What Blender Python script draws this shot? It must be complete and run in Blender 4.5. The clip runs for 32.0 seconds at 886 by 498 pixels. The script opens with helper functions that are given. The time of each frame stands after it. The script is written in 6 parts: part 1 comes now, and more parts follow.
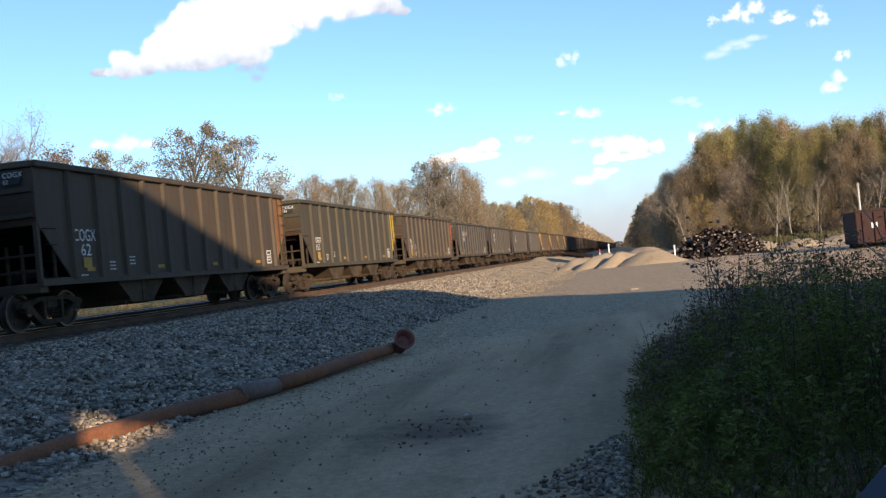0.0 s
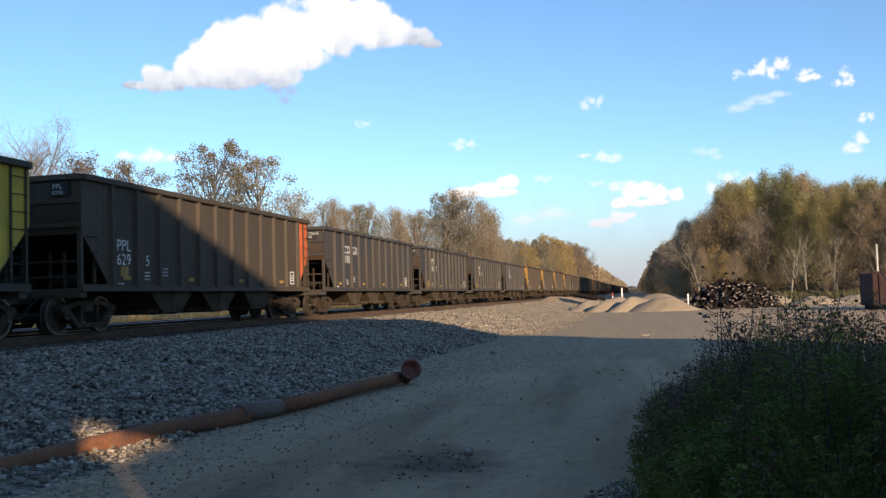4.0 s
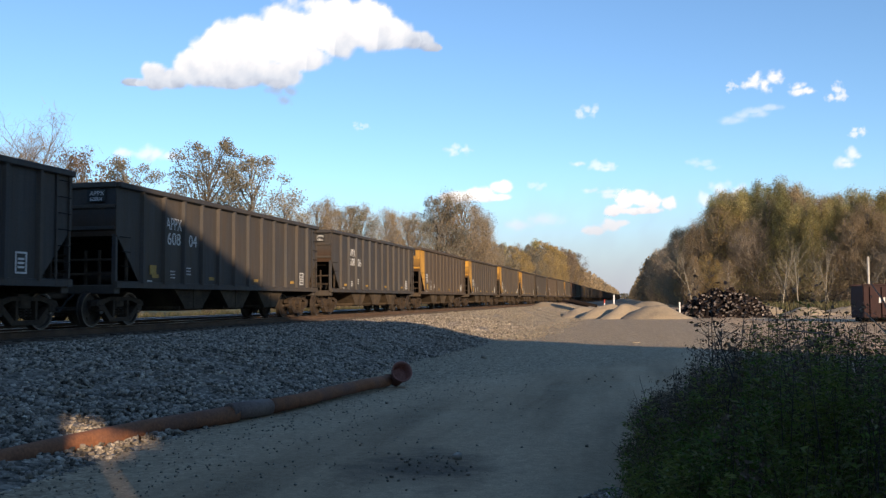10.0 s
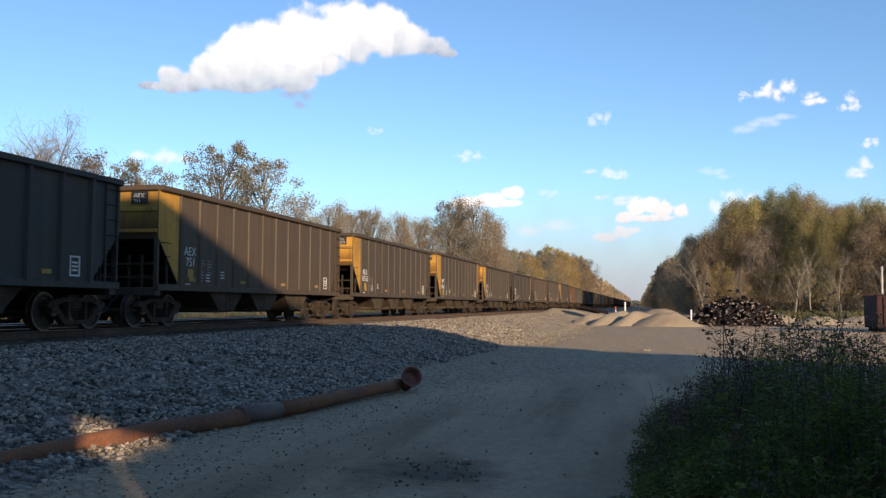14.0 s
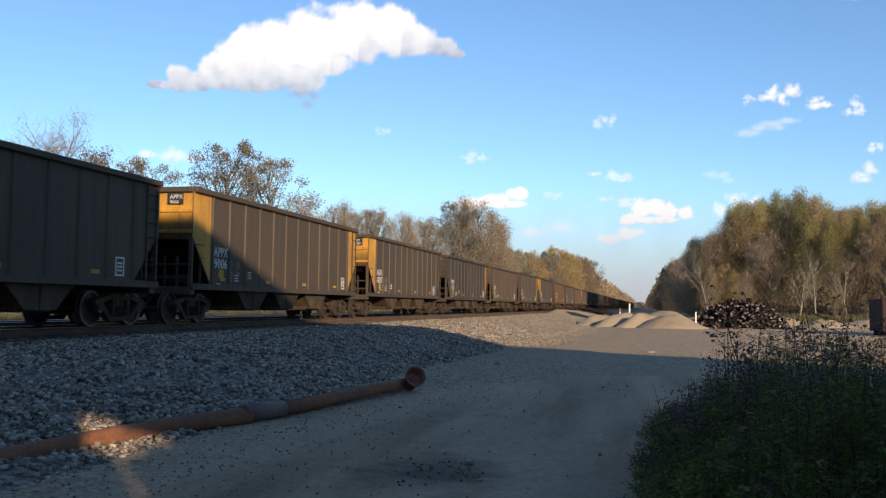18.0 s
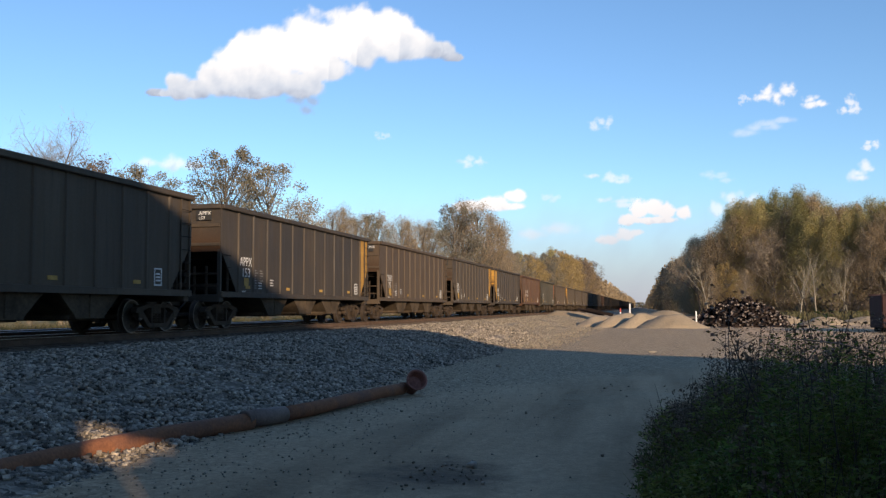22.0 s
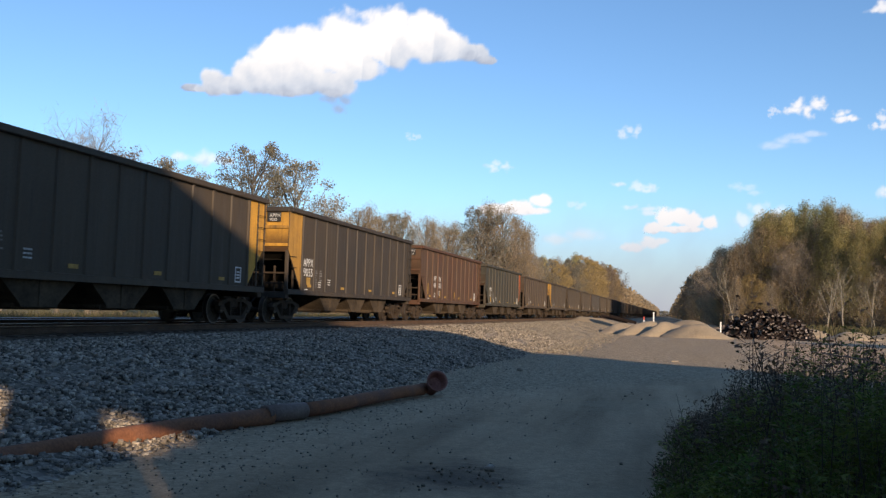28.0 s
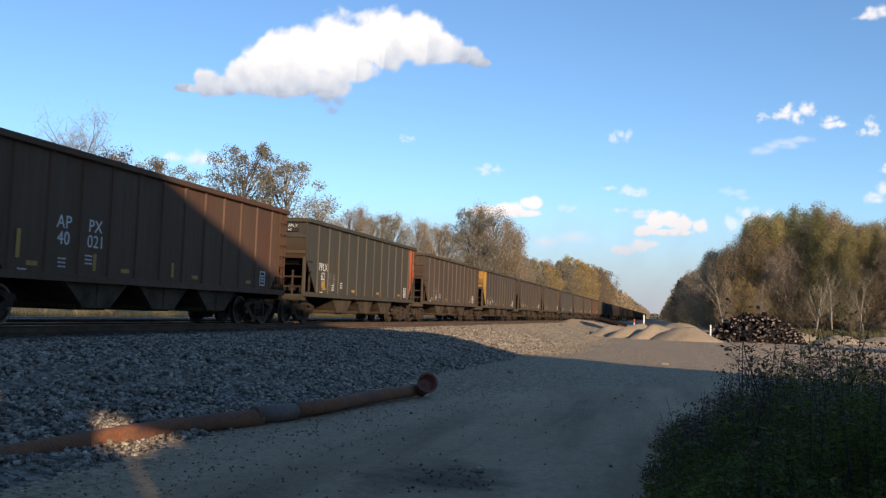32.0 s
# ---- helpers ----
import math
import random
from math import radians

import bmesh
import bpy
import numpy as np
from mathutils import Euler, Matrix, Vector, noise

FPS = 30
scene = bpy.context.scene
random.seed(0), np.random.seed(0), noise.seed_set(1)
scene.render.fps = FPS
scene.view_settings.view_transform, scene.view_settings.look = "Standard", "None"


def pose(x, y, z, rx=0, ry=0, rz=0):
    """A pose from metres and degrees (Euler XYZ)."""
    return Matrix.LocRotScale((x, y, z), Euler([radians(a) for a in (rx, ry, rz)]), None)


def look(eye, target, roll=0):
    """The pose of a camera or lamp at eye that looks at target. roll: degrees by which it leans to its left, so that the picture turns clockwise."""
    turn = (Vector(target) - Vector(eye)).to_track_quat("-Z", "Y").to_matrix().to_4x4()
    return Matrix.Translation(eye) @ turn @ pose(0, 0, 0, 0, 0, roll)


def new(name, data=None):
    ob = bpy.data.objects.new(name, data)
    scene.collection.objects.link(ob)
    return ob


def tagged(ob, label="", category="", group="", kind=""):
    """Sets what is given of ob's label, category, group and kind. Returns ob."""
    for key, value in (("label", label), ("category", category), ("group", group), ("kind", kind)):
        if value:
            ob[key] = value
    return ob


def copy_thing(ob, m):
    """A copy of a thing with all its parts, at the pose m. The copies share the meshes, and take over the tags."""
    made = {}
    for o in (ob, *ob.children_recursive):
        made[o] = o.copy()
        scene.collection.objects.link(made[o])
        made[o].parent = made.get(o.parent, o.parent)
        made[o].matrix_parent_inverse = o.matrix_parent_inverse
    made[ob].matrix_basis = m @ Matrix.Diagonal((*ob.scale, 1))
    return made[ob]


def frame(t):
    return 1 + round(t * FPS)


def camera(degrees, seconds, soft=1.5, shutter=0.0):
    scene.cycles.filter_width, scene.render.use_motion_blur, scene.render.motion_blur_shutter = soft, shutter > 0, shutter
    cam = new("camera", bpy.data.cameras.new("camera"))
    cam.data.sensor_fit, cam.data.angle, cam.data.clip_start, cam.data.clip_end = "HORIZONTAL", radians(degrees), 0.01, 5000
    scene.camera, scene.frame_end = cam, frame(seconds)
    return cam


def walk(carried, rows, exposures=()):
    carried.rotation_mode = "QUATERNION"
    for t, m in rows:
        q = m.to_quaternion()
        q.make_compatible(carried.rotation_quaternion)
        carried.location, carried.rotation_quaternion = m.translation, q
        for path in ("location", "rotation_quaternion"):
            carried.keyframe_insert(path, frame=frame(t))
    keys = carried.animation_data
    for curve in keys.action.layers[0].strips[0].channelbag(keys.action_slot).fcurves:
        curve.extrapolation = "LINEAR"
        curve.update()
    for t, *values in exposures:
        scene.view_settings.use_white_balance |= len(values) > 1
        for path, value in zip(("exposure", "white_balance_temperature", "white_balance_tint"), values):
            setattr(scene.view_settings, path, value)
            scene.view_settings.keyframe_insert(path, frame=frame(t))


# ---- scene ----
import colorsys

# ---------------------------------------------------------------- camera
# The eye stands at x = 0, y = 0; the tracks run along +y; ground is z = 0.
EYE = (0.0, 0.0, 1.6)
RAIL = 0.95          # top of rail above the yard
TRACK = -14.6        # centre line of the train's track
TRACK_B = -18.9      # the track behind it
cam = camera(52.5, 32.0, soft=1.32, shutter=0.2)


def aim(yaw, pitch, roll):
    a, b = radians(yaw), radians(pitch)
    way = Vector((-math.sin(a) * math.cos(b), math.cos(a) * math.cos(b), math.sin(b)))
    return look(EYE, Vector(EYE) + way * 10, roll)


walk(cam, [
    (0, aim(11.71, 0.92, -5.58)),
    (0.5, aim(11.85, 1.36, -4.86)),
    (1, aim(12.14, 1.85, -4.29)),
    (1.5, aim(12.40, 2.25, -2.87)),
    (2, aim(12.59, 2.55, -2.68)),
    (2.5, aim(12.47, 2.81, -2.49)),
    (3, aim(12.40, 2.90, -2.37)),
    (3.5, aim(12.44, 2.95, -1.98)),
    (5.5, aim(12.08, 3.21, -0.94)),
    (6, aim(11.93, 3.20, -0.65)),
    (6.5, aim(11.99, 3.27, -0.58)),
    (7, aim(12.16, 3.34, -0.83)),
    (7.5, aim(12.24, 3.34, -0.53)),
    (8, aim(12.19, 3.39, -0.46)),
    (8.5, aim(11.93, 3.26, -0.71)),
    (9, aim(11.80, 3.15, -0.62)),
    (9.5, aim(11.89, 3.19, -0.47)),
    (10, aim(12.03, 3.23, -0.41)),
    (10.5, aim(12.13, 3.38, -0.59)),
    (11, aim(12.23, 3.54, -0.39)),
    (11.5, aim(12.29, 3.55, -0.30)),
    (12, aim(12.34, 3.48, -0.26)),
    (12.5, aim(12.39, 3.50, -0.00)),
    (13, aim(12.53, 3.47, -0.11)),
    (13.5, aim(12.63, 3.53, 0.07)),
    (14, aim(12.75, 3.55, 0.23)),
    (14.5, aim(12.81, 3.53, 0.45)),
    (16.5, aim(13.05, 3.63, 0.84)),
    (17, aim(12.99, 3.61, 0.77)),
    (17.5, aim(12.93, 3.52, 0.64)),
    (18, aim(13.05, 3.56, 0.68)),
    (18.5, aim(13.21, 3.60, 0.91)),
    (19, aim(13.37, 3.55, 1.05)),
    (19.5, aim(13.27, 3.57, -0.30)),
    (20, aim(13.29, 3.60, -0.04)),
    (20.5, aim(13.29, 3.57, -0.14)),
    (21, aim(13.16, 3.64, -1.11)),
    (21.5, aim(13.03, 3.65, -1.04)),
    (22, aim(13.01, 3.76, -0.20)),
    (22.5, aim(13.18, 3.87, -0.08)),
    (23, aim(13.44, 4.08, -0.04)),
    (23.5, aim(13.39, 4.20, 0.48)),
    (24, aim(13.36, 4.21, 0.41)),
    (24.5, aim(13.46, 4.25, 0.71)),
    (25, aim(13.65, 4.27, 1.31)),
    (25.5, aim(13.87, 4.23, 0.97)),
    (27.5, aim(14.33, 3.92, 1.88)),
    (28, aim(14.58, 3.84, 1.75)),
    (28.5, aim(14.49, 3.79, 1.29)),
    (29, aim(14.26, 4.00, 0.82)),
    (29.5, aim(14.07, 4.17, 1.17)),
    (30, aim(13.93, 4.51, 1.54)),
    (30.5, aim(13.78, 4.53, 1.46)),
    (31, aim(13.86, 4.45, 1.59)),
    (31.5, aim(13.79, 4.26, 1.74)),
    (32, aim(14.02, 3.96, 2.05)),
], exposures=[(0, 0.88, 7350, 13), (3, 0.73, 7350, 12), (6, 0.66, 7350, 13), (13, 0.57, 7300, 13), (20, 0.53, 7250, 13), (32, 0.46, 7150, 13)])

# ---------------------------------------------------------------- light
SUN_E = radians(13.5)
SUN_WAY = Vector((-0.616 * math.cos(SUN_E), 0.788 * math.cos(SUN_E), -math.sin(SUN_E)))
world = bpy.data.worlds.new("sky")
scene.world = world
world.use_nodes = True
wn = world.node_tree
wn.nodes.clear()
sky = wn.nodes.new("ShaderNodeTexSky")
sky.sky_type = "NISHITA"
sky.sun_disc = False
sky.sun_elevation = SUN_E
sky.sun_rotation = radians(142.0)
sky.altitude = 200
sky.air_density = 1.0
sky.dust_density = 0.15
sky.ozone_density = 5.0
bg = wn.nodes.new("ShaderNodeBackground")
bg.inputs["Strength"].default_value = 0.15
wout = wn.nodes.new("ShaderNodeOutputWorld")
wn.links.new(sky.outputs[0], bg.inputs[0])
wn.links.new(bg.outputs[0], wout.inputs[0])

sun_data = bpy.data.lights.new("sun", "SUN")
sun_data.energy = 4.6
sun_data.angle = radians(0.53)
sun_data.color = (1.0, 0.815, 0.605)
sun = new("sun", sun_data)
sun.matrix_world = look((0, 0, 80), Vector((0, 0, 80)) + SUN_WAY)


# ---------------------------------------------------------------- mesh helpers
class Geo:
    """Collects vertices and faces for one mesh."""

    def __init__(self):
        self.v, self.f, self.m, self.s = [], [], [], []

    def face(self, idx, mat=0, smooth=False):
        self.f.append(tuple(idx))
        self.m.append(mat)
        self.s.append(smooth)

    def box(self, x0, y0, z0, x1, y1, z1, mat=0, c=0.0, m=None):
        """A box with its edges taken off by c."""
        n = len(self.v)
        if c <= 0:
            pts = [(x, y, z) for z in (z0, z1) for y in (y0, y1) for x in (x0, x1)]
            fs = [(0, 2, 3, 1), (4, 5, 7, 6), (0, 1, 5, 4), (2, 6, 7, 3), (0, 4, 6, 2), (1, 3, 7, 5)]
        else:
            pts, fs = [], []
            for z, dz in ((z0, c), (z1, -c)):
                for y, dy in ((y0, c), (y1, -c)):
                    for x, dx in ((x0, c), (x1, -c)):
                        pts += [(x, y + dy, z + dz), (x + dx, y, z + dz), (x + dx, y + dy, z)]
            k = lambda ix, iy, iz, w: (iz * 4 + iy * 2 + ix) * 3 + w
            fs += [(k(0, 0, 0, 0), k(0, 0, 1, 0), k(0, 1, 1, 0), k(0, 1, 0, 0)), (k(1, 0, 0, 0), k(1, 1, 0, 0), k(1, 1, 1, 0), k(1, 0, 1, 0)),
                   (k(0, 0, 0, 1), k(1, 0, 0, 1), k(1, 0, 1, 1), k(0, 0, 1, 1)), (k(0, 1, 0, 1), k(0, 1, 1, 1), k(1, 1, 1, 1), k(1, 1, 0, 1)),
                   (k(0, 0, 0, 2), k(0, 1, 0, 2), k(1, 1, 0, 2), k(1, 0, 0, 2)), (k(0, 0, 1, 2), k(1, 0, 1, 2), k(1, 1, 1, 2), k(0, 1, 1, 2))]
            for iz in (0, 1):
                for iy in (0, 1):
                    fs.append((k(0, iy, iz, 1), k(1, iy, iz, 1), k(1, iy, iz, 2), k(0, iy, iz, 2)))
                for ix in (0, 1):
                    fs.append((k(ix, 0, iz, 0), k(ix, 1, iz, 0), k(ix, 1, iz, 2), k(ix, 0, iz, 2)))
            for iy in (0, 1):
                for ix in (0, 1):
                    fs.append((k(ix, iy, 0, 0), k(ix, iy, 1, 0), k(ix, iy, 1, 1), k(ix, iy, 0, 1)))
            for iz in (0, 1):
                for iy in (0, 1):
                    for ix in (0, 1):
                        fs.append((k(ix, iy, iz, 0), k(ix, iy, iz, 1), k(ix, iy, iz, 2)))
        if m is not None:
            pts = [tuple(m @ Vector(p)) for p in pts]
        self.v += pts
        for f in fs:
            self.face([n + i for i in f], mat)
        return self

    def prism(self, outline, axis, a, b, mat=0):
        """An outline (two coordinates a point, the axis left out) drawn out along an axis from a to b."""
        n, k = len(self.v), len(outline)
        for d in (a, b):
            for p, q in outline:
                self.v.append({"x": (d, p, q), "y": (p, d, q), "z": (p, q, d)}[axis])
        self.face([n + i for i in range(k)][::-1], mat)
        self.face([n + k + i for i in range(k)], mat)
        for i in range(k):
            j = (i + 1) % k
            self.face((n + i, n + j, n + k + j, n + k + i), mat)
        return self

    def tube(self, pts, radii, sides=8, mat=0, smooth=True, caps=True):
        """A round bar through the points."""
        n0 = len(self.v)
        pts = [Vector(p) for p in pts]
        for i, p in enumerate(pts):
            d = (pts[min(i + 1, len(pts) - 1)] - pts[max(i - 1, 0)])
            d = d.normalized() if d.length > 1e-9 else Vector((0, 0, 1))
            a = d.orthogonal().normalized() if abs(d.z) > 0.95 else d.cross(Vector((0, 0, 1))).normalized()
            b = d.cross(a)
            r = radii[i] if hasattr(radii, "__len__") else radii
            for s in range(sides):
                t = 2 * math.pi * s / sides
                self.v.append(tuple(p + a * (r * math.cos(t)) + b * (r * math.sin(t))))
        for i in range(len(pts) - 1):
            for s in range(sides):
                q = (s + 1) % sides
                self.face((n0 + i * sides + s, n0 + i * sides + q, n0 + (i + 1) * sides + q, n0 + (i + 1) * sides + s), mat, smooth)
        if caps:
            self.face([n0 + s for s in range(sides)][::-1], mat)
            e = n0 + (len(pts) - 1) * sides
            self.face([e + s for s in range(sides)], mat)
        return self

    def lathe(self, profile, centre, axis, sides=24, mat=0, smooth=True):
        """A profile of (radius, offset) turned round an axis through the centre."""
        n0, k = len(self.v), len(profile)
        for s in range(sides):
            t = 2 * math.pi * s / sides
            for r, o in profile:
                c, d = r * math.cos(t), r * math.sin(t)
                p = {"x": (o, c, d), "y": (c, o, d), "z": (c, d, o)}[axis]
                self.v.append((centre[0] + p[0], centre[1] + p[1], centre[2] + p[2]))
        for s in range(sides):
            q = (s + 1) % sides
            for i in range(k - 1):
                self.face((n0 + s * k + i, n0 + q * k + i, n0 + q * k + i + 1, n0 + s * k + i + 1), mat, smooth)
        return self

    def mesh(self, name, mats):
        me = bpy.data.meshes.new(name)
        me.from_pydata(self.v, [], self.f)
        for m in mats:
            me.materials.append(m)
        me.polygons.foreach_set("material_index", self.m)
        me.polygons.foreach_set("use_smooth", self.s)
        me.update()
        return me


def outward(me):
    bm = bmesh.new()
    bm.from_mesh(me)
    bmesh.ops.recalc_face_normals(bm, faces=bm.faces)
    bm.to_mesh(me)
    bm.free()
    return me


def part(name, geo, mats, parent, label="", at=None, fix=True):
    """One mesh under a thing or a part."""
    me = geo if isinstance(geo, bpy.types.Mesh) else geo.mesh(name, mats if isinstance(mats, (list, tuple)) else [mats])
    if fix and not isinstance(geo, bpy.types.Mesh):
        outward(me)
    ob = new(name, me)
    ob.parent = parent
    if at is not None:
        ob.matrix_basis = at
    if label:
        tagged(ob, label)
    return ob


def thing(name, label, category, at=None, group="", kind="", geo=None, mats=None, fix=True):
    me = None
    if geo is not None:
        me = geo if isinstance(geo, bpy.types.Mesh) else geo.mesh(name, mats if isinstance(mats, (list, tuple)) else [mats])
        if fix and not isinstance(geo, bpy.types.Mesh):
            outward(me)
    ob = new(name, me)
    if at is not None:
        ob.matrix_basis = at
    return tagged(ob, label, category, group, kind)


def quads(name, verts, mats, per=4, normals_up=False):
    """A mesh of loose polygons, per corners each, out of an array (n, per, 3)."""
    v = np.asarray(verts, np.float32).reshape(-1, 3)
    n = len(v) // per
    me = bpy.data.meshes.new(name)
    me.vertices.add(len(v))
    me.vertices.foreach_set("co", v.ravel())
    me.loops.add(n * per)
    me.loops.foreach_set("vertex_index", np.arange(n * per, dtype=np.int32))
    me.polygons.add(n)
    me.polygons.foreach_set("loop_start", np.arange(0, n * per, per, dtype=np.int32))
    for m in mats:
        me.materials.append(m)
    me.update(calc_edges=True)
    return me


# ---------------------------------------------------------------- materials
def nodes_of(name):
    m = bpy.data.materials.new(name)
    m.use_nodes = True
    nt = m.node_tree
    return m, nt, nt.nodes["Principled BSDF"]


def ramp(nt, source, stops):
    r = nt.nodes.new("ShaderNodeValToRGB")
    while len(r.color_ramp.elements) < len(stops):
        r.color_ramp.elements.new(0.5)
    for e, (p, c) in zip(r.color_ramp.elements, stops):
        e.position, e.color = p, (*c, 1)
    nt.links.new(source, r.inputs[0])
    return r.outputs[0]


def noise_of(nt, coord, scale, detail=4, rough=0.55, stretch=(1, 1, 1)):
    mp = nt.nodes.new("ShaderNodeMapping")
    mp.inputs["Scale"].default_value = stretch
    nt.links.new(coord, mp.inputs[0])
    n = nt.nodes.new("ShaderNodeTexNoise")
    n.inputs["Scale"].default_value = scale
    n.inputs["Detail"].default_value = detail
    n.inputs["Roughness"].default_value = rough
    nt.links.new(mp.outputs[0], n.inputs["Vector"])
    return n.outputs["Fac"]


def mix(nt, fac, a, b, kind="MIX"):
    n = nt.nodes.new("ShaderNodeMix")
    n.data_type, n.blend_type = "RGBA", kind
    for sock, val in ((n.inputs["Factor"], fac), (n.inputs[6], a), (n.inputs[7], b)):
        if isinstance(val, (int, float)):
            sock.default_value = val
        elif isinstance(val, tuple):
            sock.default_value = (*val, 1)
        else:
            nt.links.new(val, sock)
    return n.outputs[2]


def maths(nt, op, a, b=0.0):
    n = nt.nodes.new("ShaderNodeMath")
    n.operation = op
    for sock, val in ((n.inputs[0], a), (n.inputs[1], b)):
        if isinstance(val, (int, float)):
            sock.default_value = val
        else:
            nt.links.new(val, sock)
    return n.outputs[0]


def coords(nt, shift=True):
    """Object coordinates, shifted by the object's random number so that repeats differ."""
    tc = nt.nodes.new("ShaderNodeTexCoord")
    if not shift:
        return tc.outputs["Object"], None
    oi = nt.nodes.new("ShaderNodeObjectInfo")
    add = nt.nodes.new("ShaderNodeVectorMath")
    add.operation = "ADD"
    sc = maths(nt, "MULTIPLY", oi.outputs["Random"], 37.0)
    nt.links.new(tc.outputs["Object"], add.inputs[0])
    nt.links.new(sc, add.inputs[1])
    return add.outputs[0], oi


def bumped(nt, bsdf, height, strength, dist=0.02):
    b = nt.nodes.new("ShaderNodeBump")
    b.inputs["Strength"].default_value = strength
    b.inputs["Distance"].default_value = dist
    nt.links.new(height, b.inputs["Height"])
    nt.links.new(b.outputs[0], bsdf.inputs["Normal"])


def surf(name, a, b, scale=2.0, fine=25.0, rough=0.8, metal=0.0, bump=0.3, dist=0.01, c=None, stretch=(1, 1, 1), vary=0.0, island=0.0, spec=0.3):
    """Two colours in large patches, a finer grain, some bump; vary: from object to object."""
    m, nt, p = nodes_of(name)
    co, oi = coords(nt)
    big = noise_of(nt, co, scale, 5, 0.6, stretch)
    small = noise_of(nt, co, fine, 4, 0.6, stretch)
    col = ramp(nt, big, [(0.32, a), (0.68, b)] if c is None else [(0.28, a), (0.5, b), (0.72, c)])
    g = ramp(nt, small, [(0.25, (0.62, 0.62, 0.62)), (0.75, (1.2, 1.2, 1.2))])
    col = mix(nt, 1.0, col, g, "MULTIPLY")
    if vary:
        f = maths(nt, "ADD", maths(nt, "MULTIPLY", oi.outputs["Random"], 2 * vary), 1 - vary)
        col = mix(nt, 1.0, col, f, "MULTIPLY")
    if island:
        ge = nt.nodes.new("ShaderNodeNewGeometry")
        f = maths(nt, "ADD", maths(nt, "MULTIPLY", ge.outputs["Random Per Island"], 2 * island), 1 - island)
        col = mix(nt, 1.0, col, f, "MULTIPLY")
    nt.links.new(col, p.inputs["Base Color"])
    p.inputs["Roughness"].default_value = rough
    p.inputs["Metallic"].default_value = metal
    p.inputs["Specular IOR Level"].default_value = spec
    if bump:
        bumped(nt, p, small, bump, dist)
    return m


def leaf_mat(name, stops, rough=0.6, trans=0.35):
    """Leaves: colours that change from leaf to leaf, partly let through."""
    m, nt, p = nodes_of(name)
    ge = nt.nodes.new("ShaderNodeNewGeometry")
    oi = nt.nodes.new("ShaderNodeObjectInfo")
    k = len(stops)
    col = ramp(nt, ge.outputs["Random Per Island"], [((i + 0.5) / k, s) for i, s in enumerate(stops)])
    f = maths(nt, "ADD", maths(nt, "MULTIPLY", oi.outputs["Random"], 0.5), 0.75)
    col = mix(nt, 1.0, col, f, "MULTIPLY")
    nt.links.new(col, p.inputs["Base Color"])
    p.inputs["Roughness"].default_value = rough
    p.inputs["Specular IOR Level"].default_value = 0.15
    t = nt.nodes.new("ShaderNodeBsdfTranslucent")
    nt.links.new(col, t.inputs[0])
    ms = nt.nodes.new("ShaderNodeMixShader")
    ms.inputs[0].default_value = trans
    nt.links.new(p.outputs[0], ms.inputs[1])
    nt.links.new(t.outputs[0], ms.inputs[2])
    nt.links.new(ms.outputs[0], nt.nodes["Material Output"].inputs[0])
    return m


def paint_mat(grime=False):
    """Freight-car paint: the object's own colour under coal dust, streaks and rust."""
    m, nt, p = nodes_of("grimy_end_paint" if grime else "car_paint")
    co, oi = coords(nt)
    streak = noise_of(nt, co, 3.0, 5, 0.65, (1.0, 1.6, 0.12))
    cloud = noise_of(nt, co, 0.7, 5, 0.6)
    fine = noise_of(nt, co, 22, 5, 0.65)
    wide = noise_of(nt, co, 0.28, 4, 0.6, (1, 1, 0.5))
    runs = noise_of(nt, co, 7.0, 4, 0.7, (1.0, 2.2, 0.06))
    col = mix(nt, ramp(nt, cloud, [(0.35, (0, 0, 0)), (0.75, (0.6, 0.6, 0.6))]), oi.outputs["Color"], (0.06, 0.046, 0.034))
    col = mix(nt, ramp(nt, wide, [(0.42, (0, 0, 0)), (0.66, (0.45, 0.45, 0.45))]), col, (0.098, 0.070, 0.043))
    col = mix(nt, ramp(nt, runs, [(0.56, (0, 0, 0)), (0.7, (0.6, 0.6, 0.6))]), col, (0.028, 0.023, 0.020))
    col = mix(nt, ramp(nt, streak, [(0.5, (0, 0, 0)), (0.78, (0.6, 0.6, 0.6))]), col, (0.085, 0.062, 0.044))
    col = mix(nt, ramp(nt, fine, [(0.62, (0, 0, 0)), (0.74, (0.7, 0.7, 0.7))]), col, (0.085, 0.042, 0.022))
    if grime:  # coal spilt down over the slope sheet
        tc = nt.nodes.new("ShaderNodeTexCoord")
        sep = nt.nodes.new("ShaderNodeSeparateXYZ")
        nt.links.new(tc.outputs["Object"], sep.inputs[0])
        low = maths(nt, "ADD", maths(nt, "MULTIPLY", sep.outputs[2], -0.7), maths(nt, "ADD", 2.35, maths(nt, "MULTIPLY", cloud, 0.45)))
        col = mix(nt, ramp(nt, low, [(0.28, (0, 0, 0)), (0.55, (0.5, 0.5, 0.5)), (0.85, (0.96, 0.96, 0.96))]), col, (0.05, 0.026, 0.014))
    g = ramp(nt, fine, [(0.2, (0.72, 0.72, 0.72)), (0.8, (1.15, 1.15, 1.15))])
    col = mix(nt, 1.0, col, g, "MULTIPLY")
    nt.links.new(col, p.inputs["Base Color"])
    nt.links.new(ramp(nt, streak, [(0.3, (0.5, 0.5, 0.5)), (0.7, (0.8, 0.8, 0.8))]), p.inputs["Roughness"])
    p.inputs["Specular IOR Level"].default_value = 0.24
    bumped(nt, p, cloud, 0.25, 0.03)
    return m


